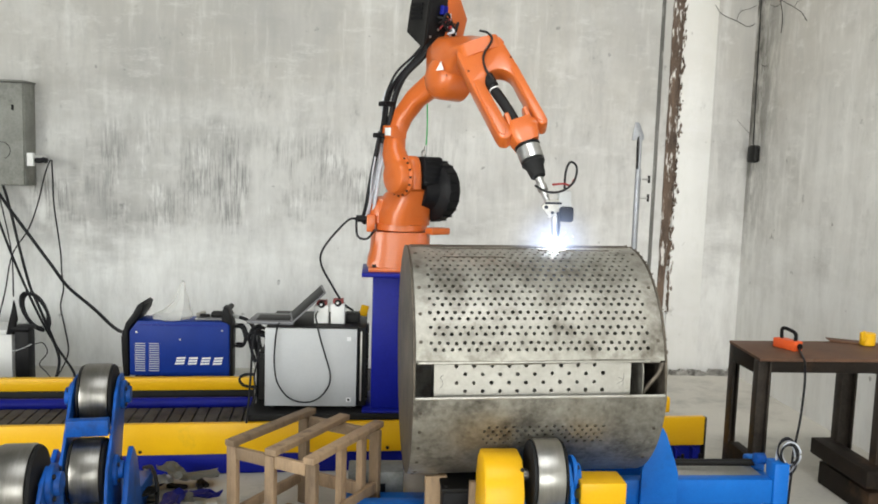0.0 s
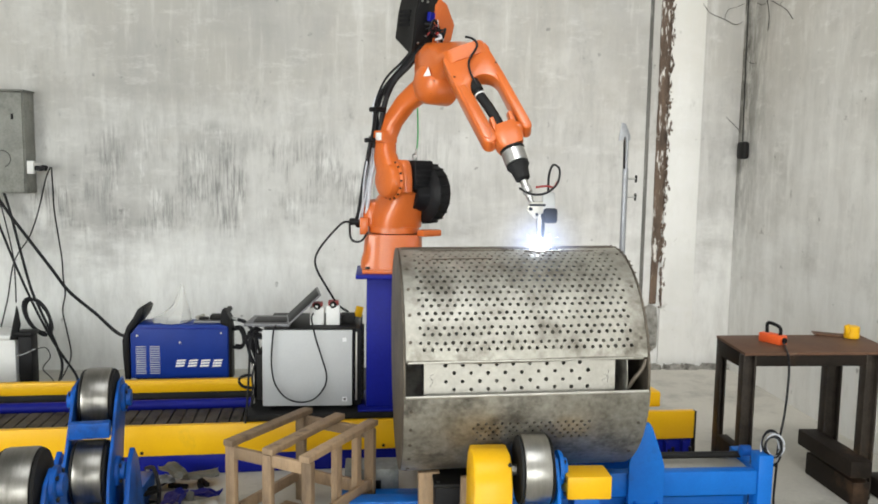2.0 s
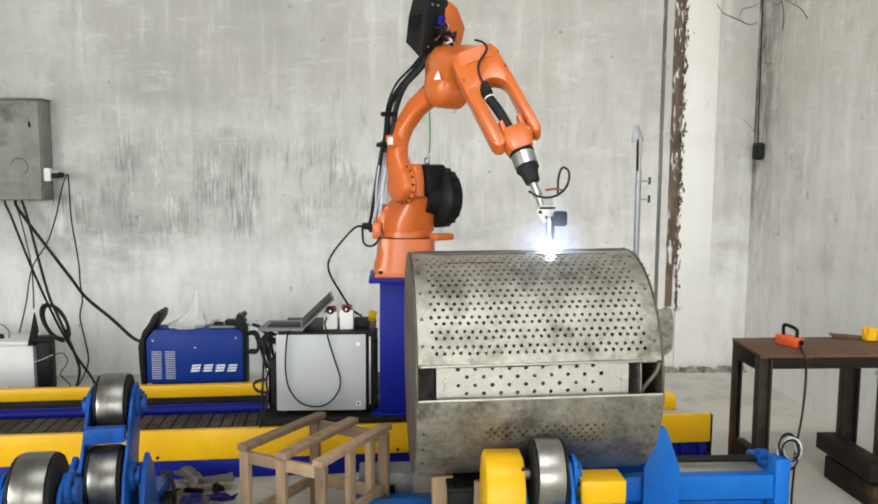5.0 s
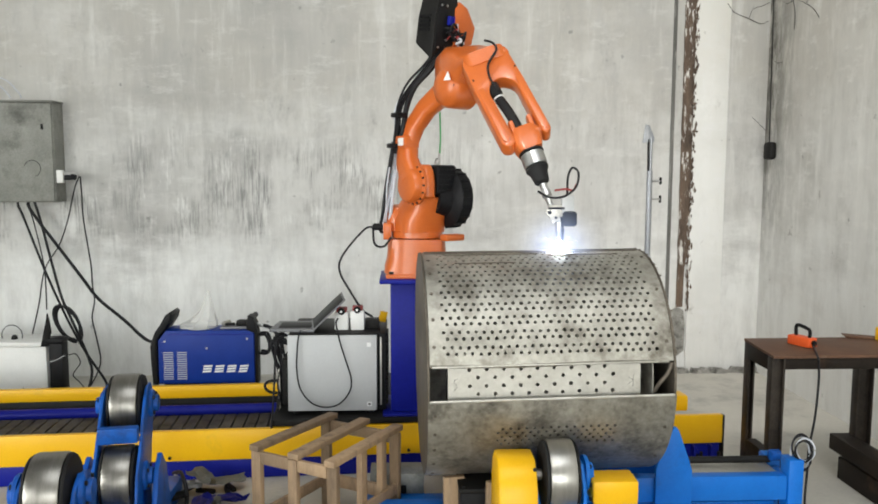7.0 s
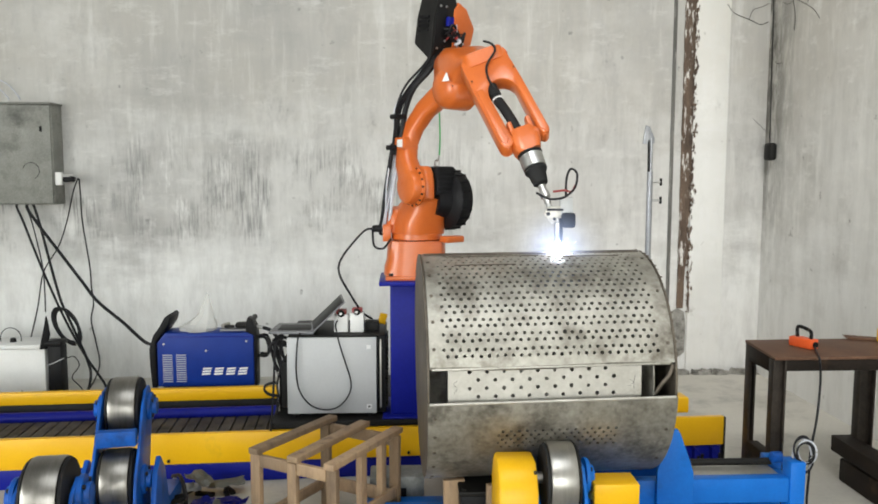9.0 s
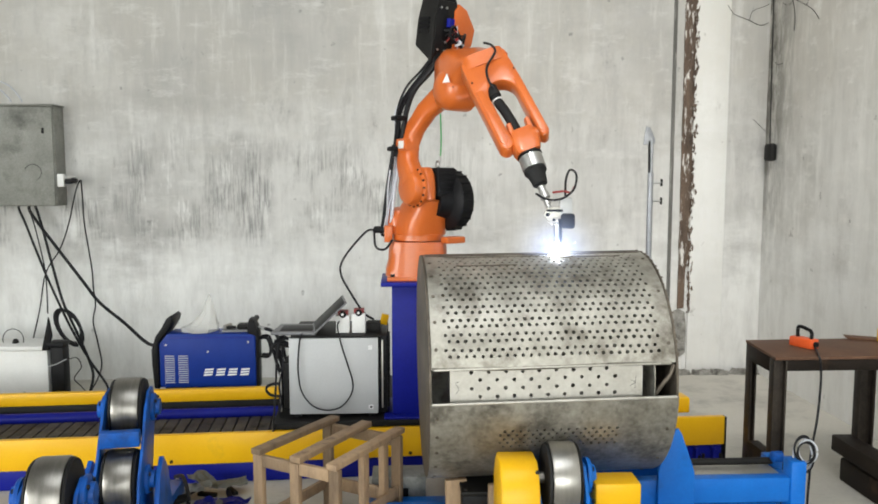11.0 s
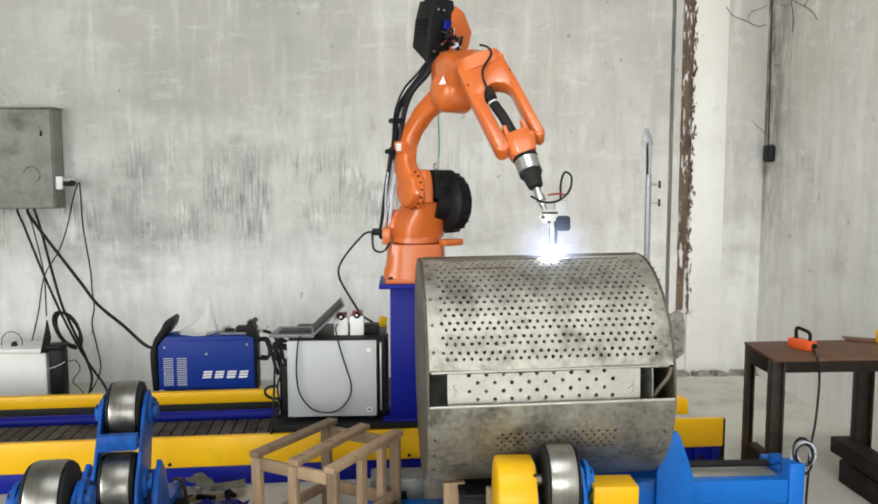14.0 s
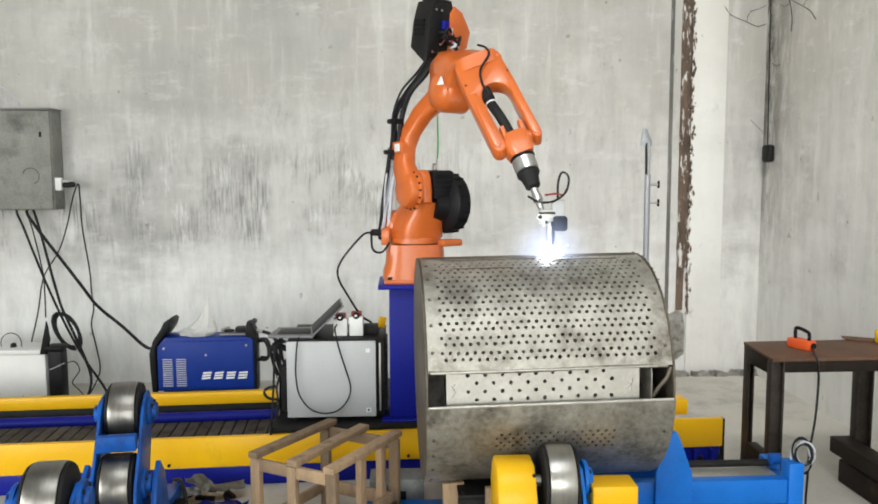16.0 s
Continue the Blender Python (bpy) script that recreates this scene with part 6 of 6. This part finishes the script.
for k in range(5):
    x, y = -0.93 + rf.uniform(-0.16, 0.18), 3.72 + rf.uniform(-0.12, 0.12)
    st = thing("steel_clamp", pose(x, y, 0, 0, 0, rf.uniform(0, 180)), "small dark steel clamp lying on the floor", "clamp", "clamps on the floor")
    part("bar", box(B(), (-0.05, -0.012, 0), (0.05, 0.012, 0.02), 0.003), GREYDARK, st)
    part("screw", rod(B(), (0.03, 0, 0.018), (0.035, 0.004, 0.05 + rf.uniform(0, 0.04)), 0.007, 8), GREYDARK, st)
cab2 = thing("floor_lead", Matrix(), "black lead lying over scrap on the floor", "cable")
part("sheath", tube(B(), [(-1.06, 3.78, 0.10), (-1.0, 3.70, 0.13), (-0.95, 3.60, 0.08), (-0.92, 3.50, 0.02), (-0.85, 3.45, 0.012), (-0.7, 3.5, 0.012)], 0.010, 8), CABLE, cab2)

cord = thing("hanging_lead", Matrix(), "thin black leads hanging from the control cabinet over the track", "cable")
part("sheath", tube(B(), [(-0.544, 4.120, 0.727), (-0.570, 4.050, 0.724), (-0.582, 4.020, 0.647), (-0.586, 3.990, 0.504), (-0.594, 3.965, 0.346), (-0.603, 3.955, 0.238)], 0.006, 7), CABLE, cord)
part("sheath", tube(B(), [(-0.542, 4.140, 0.704), (-0.559, 4.070, 0.695), (-0.552, 4.030, 0.599), (-0.573, 4.020, 0.495), (-0.563, 4.020, 0.419), (-0.573, 4.020, 0.350)], 0.005, 7), CABLE, cord)
kink = thing("cable_coil", Matrix(), "small loop of black cable lying on the yellow beam", "cable coil")
part("turn", tube(B(), [(-0.649, 4.800, 0.283), (-0.703, 4.790, 0.301), (-0.754, 4.780, 0.294), (-0.771, 4.775, 0.267), (-0.743, 4.770, 0.235), (-0.688, 4.770, 0.227), (-0.640, 4.780, 0.245)], 0.009, 8), CABLE, kink)
angle = thing("steel_angle", pose(-1.052, 3.719, 0.0, 0, 0, 24), "bent grey steel angle piece leaning on the floor", "steel angle")
part("upright", slab(B(), [(-0.06, 0.0), (0.07, 0.0), (0.075, 0.06), (0.02, 0.115)], -0.004, 0.004, 0.001, pose(0, 0, 0, -14, 0, 0)), GALVANISED, angle)
part("foot", box(B(), (-0.06, 0.006, 0.0), (0.07, 0.075, 0.007), 0.001), GALVANISED, angle)

# ---------------------------------------------------------------- work table
table = thing("steel_work_table", pose(1.875, 3.45, 0), "rough welded steel work table with a brown plate top", "work table")
TX, TY = 0.745, 0.42
part("tabletop", slab(B(), [(-0.035, -0.025), (TX, -0.035), (TX + 0.05, -TY - 0.02), (-0.005, -TY)], 0.735, 0.75, 0.003, Matrix(((1, 0, 0, 0), (0, 0, -1, 0), (0, 1, 0, 0), (0, 0, 0, 1)))), RUSTTOP, table, "brown rust-stained steel plate")
part("front_apron", box(B(), (0.028, 0.035, 0.680), (0.583, 0.08, 0.7345), 0.004), DARKSTEEL, table)
part("rear_apron", box(B(), (0.075, TY - 0.06, 0.680), (0.585, TY - 0.015, 0.7345), 0.004), DARKSTEEL, table)
part("side_apron", box(B(), (-0.012, 0.082, 0.655), (0.028, TY - 0.067, 0.7345), 0.004), DARKSTEEL, table)
part("side_apron", box(B(), (0.59, 0.092, 0.66), (0.65, TY - 0.062, 0.7345), 0.004), DARKSTEEL, table)


def h_leg(x, y, w=0.062, d=0.05):
    bm = B()
    box(bm, (x, y, 0.0), (x + 0.010, y + d, 0.7345), 0.002)
    box(bm, (x + w - 0.010, y, 0.0), (x + w, y + d, 0.7345), 0.002)
    box(bm, (x + 0.009, y + d / 2 - 0.005, 0.0), (x + w - 0.009, y + d / 2 + 0.005, 0.73), 0.001)
    part("leg", bm, LITSTEEL, table)


h_leg(-0.038, 0.03, 0.066, 0.05)
h_leg(-0.004, TY - 0.065, 0.034, 0.06)
h_leg(0.585, 0.035, 0.07, 0.055)
h_leg(0.585, TY - 0.06, 0.085, 0.06)
part("side_stretcher", box(B(), (-0.005, 0.082, 0.13), (0.05, TY - 0.067, 0.235), 0.004), DARKSTEEL, table)
part("foot_beam", box(B(), (0.49, -0.05, 0.145), (0.60, TY + 0.02, 0.230), 0.006, None), DARKSTEEL, table, "thick dark channel beam between the legs")
part("foot_beam", box(B(), (0.515, -0.04, 0.0), (0.60, TY - 0.03, 0.120), 0.006, None), DARKSTEEL, table, "thick dark channel beam between the legs")
chg = thing("orange_power_unit", pose(2.085, 3.690, 0.7505, 0, 0, -66), "orange power supply unit with a black carrying handle", "power unit")
part("body", box(B(), (-0.064, -0.03, 0), (0.064, 0.03, 0.048), 0.006), SIGNALORANGE, chg)
part("front_socket", rod(B(), (0.0645, 0.0, 0.024), (0.076, 0.0, 0.024), 0.015, 16, 0.002), BLACKPLASTIC, chg)
part("handle", tube(B(), [(-0.035, 0, 0.043), (-0.038, 0, 0.085), (-0.025, 0, 0.100), (0.030, 0, 0.090), (0.044, 0, 0.074), (0.042, 0, 0.043)], 0.009, 10, 4), BLACKPLASTIC, chg, "black rubber handle")
hang = thing("hanging_lead", Matrix(), "black lead hanging from the table to the floor", "cable")
part("sheath", tube(B(), [(2.106, 3.619, 0.764), (2.017, 3.410, 0.762), (2.032, 3.425, 0.726), (2.034, 3.420, 0.639), (2.015, 3.400, 0.479), (1.979, 3.370, 0.345), (1.959, 3.340, 0.260), (1.935, 3.28, 0.012), (1.96, 3.05, 0.010)], 0.0055, 8), CABLE, hang)
tape = thing("tape_roll", pose(2.572, 3.80, 0.7505), "bright yellow roll of tape on the table", "tape roll")
part("roll", lathe(B(), (0, 0, 0), (0, 0, 1), [(0, 0.022), (0, 0.034), (0.004, 0.038), (0.060, 0.038), (0.064, 0.034), (0.064, 0.022)], 28), YELLOW, tape)
part("loose_end", box(B(), (-0.06, -0.03, 0.05), (-0.03, -0.026, 0.10), 0.001, pose(0, 0, 0, 0, -20, 20)), YELLOW, tape)
sheet = thing("brown_board", pose(2.50, 3.86, 0.7505, 0, 0, -20), "thin dark brown board lying on the table", "board")
part("board", slab(B(), [(-0.08, 0.0), (0.06, 0.0), (0.08, 0.008), (-0.10, 0.012)], -0.035, 0.035, 0.001), RUSTTOP, sheet)
lump = thing("steel_offcut", pose(2.62, 3.53, 0), "dark steel offcut on the floor by the table", "offcut")
part("block", box(B(), (-0.05, -0.08, 0), (0.10, 0.08, 0.10), 0.018), DARKSTEEL, lump)

ringc = thing("cable_coil", pose(1.832, 3.20, 0.405), "tied coil of grey and black lead on the stand's end", "cable coil")
for k in range(6):
    rad = 0.042 + 0.005 * (k % 3)
    c = Vector((0.01 * (k % 2), -0.06 + 0.008 * k, 0.005 * k))
    tallness = 1.0 if k < 3 else 1.55
    pts = [c + Vector((rad * math.cos(a) * 0.9, 0.012 * math.sin(a), (rad * math.sin(a) - (rad * (tallness - 1))) * tallness)) for a in np.linspace(0, 2 * math.pi * 0.98, 22)]
    part("turn", tube(B(), pts, 0.0042, 7, 0), (CABLE, SILVERHOSE, CABLE)[k % 3], ringc)


# ---------------------------------------------------------------- movement


def motions():
    """The torch follows the seam; the arm's joints follow from it."""
    poses = {"turret": [], "lower_arm": [], "forearm": [], "wrist": []}
    for k in range(33):
        t = k * 0.5
        tip = Vector((0.784 - 0.0034 * t - RX, 3.25 - RY, 1.290 - RZ))
        yaw = math.degrees(math.atan2(tip.y, tip.x))
        reach = math.hypot(tip.x, tip.y)
        w = Vector((reach - (TIP.x - WR.x), 0, WR.z))
        s = w - J2
        d = s.length
        lift = math.atan2(s.z, s.x)
        bend = math.acos((L1 * L1 + d * d - L2 * L2) / (2 * L1 * d))
        a1 = lift + bend
        elbow = J2 + Vector((L1 * math.cos(a1), 0, L1 * math.sin(a1)))
        a2 = math.degrees(math.atan2(w.z - elbow.z, w.x - elbow.x))
        turn = pose(0, 0, 0, 0, 0, yaw)
        poses["turret"].append((t, turn))
        poses["lower_arm"].append((t, turn @ Matrix.Translation(J2) @ pose(0, 0, 0, 0, A1 - math.degrees(a1), 0)))
        poses["forearm"].append((t, turn @ Matrix.Translation(elbow) @ pose(0, 0, 0, 0, -a2, 0)))
        poses["wrist"].append((t, turn @ Matrix.Translation(w)))
    walk(turret, poses["turret"])
    walk(lower, poses["lower_arm"])
    walk(forearm, poses["forearm"])
    walk(wrist, poses["wrist"])


motions()
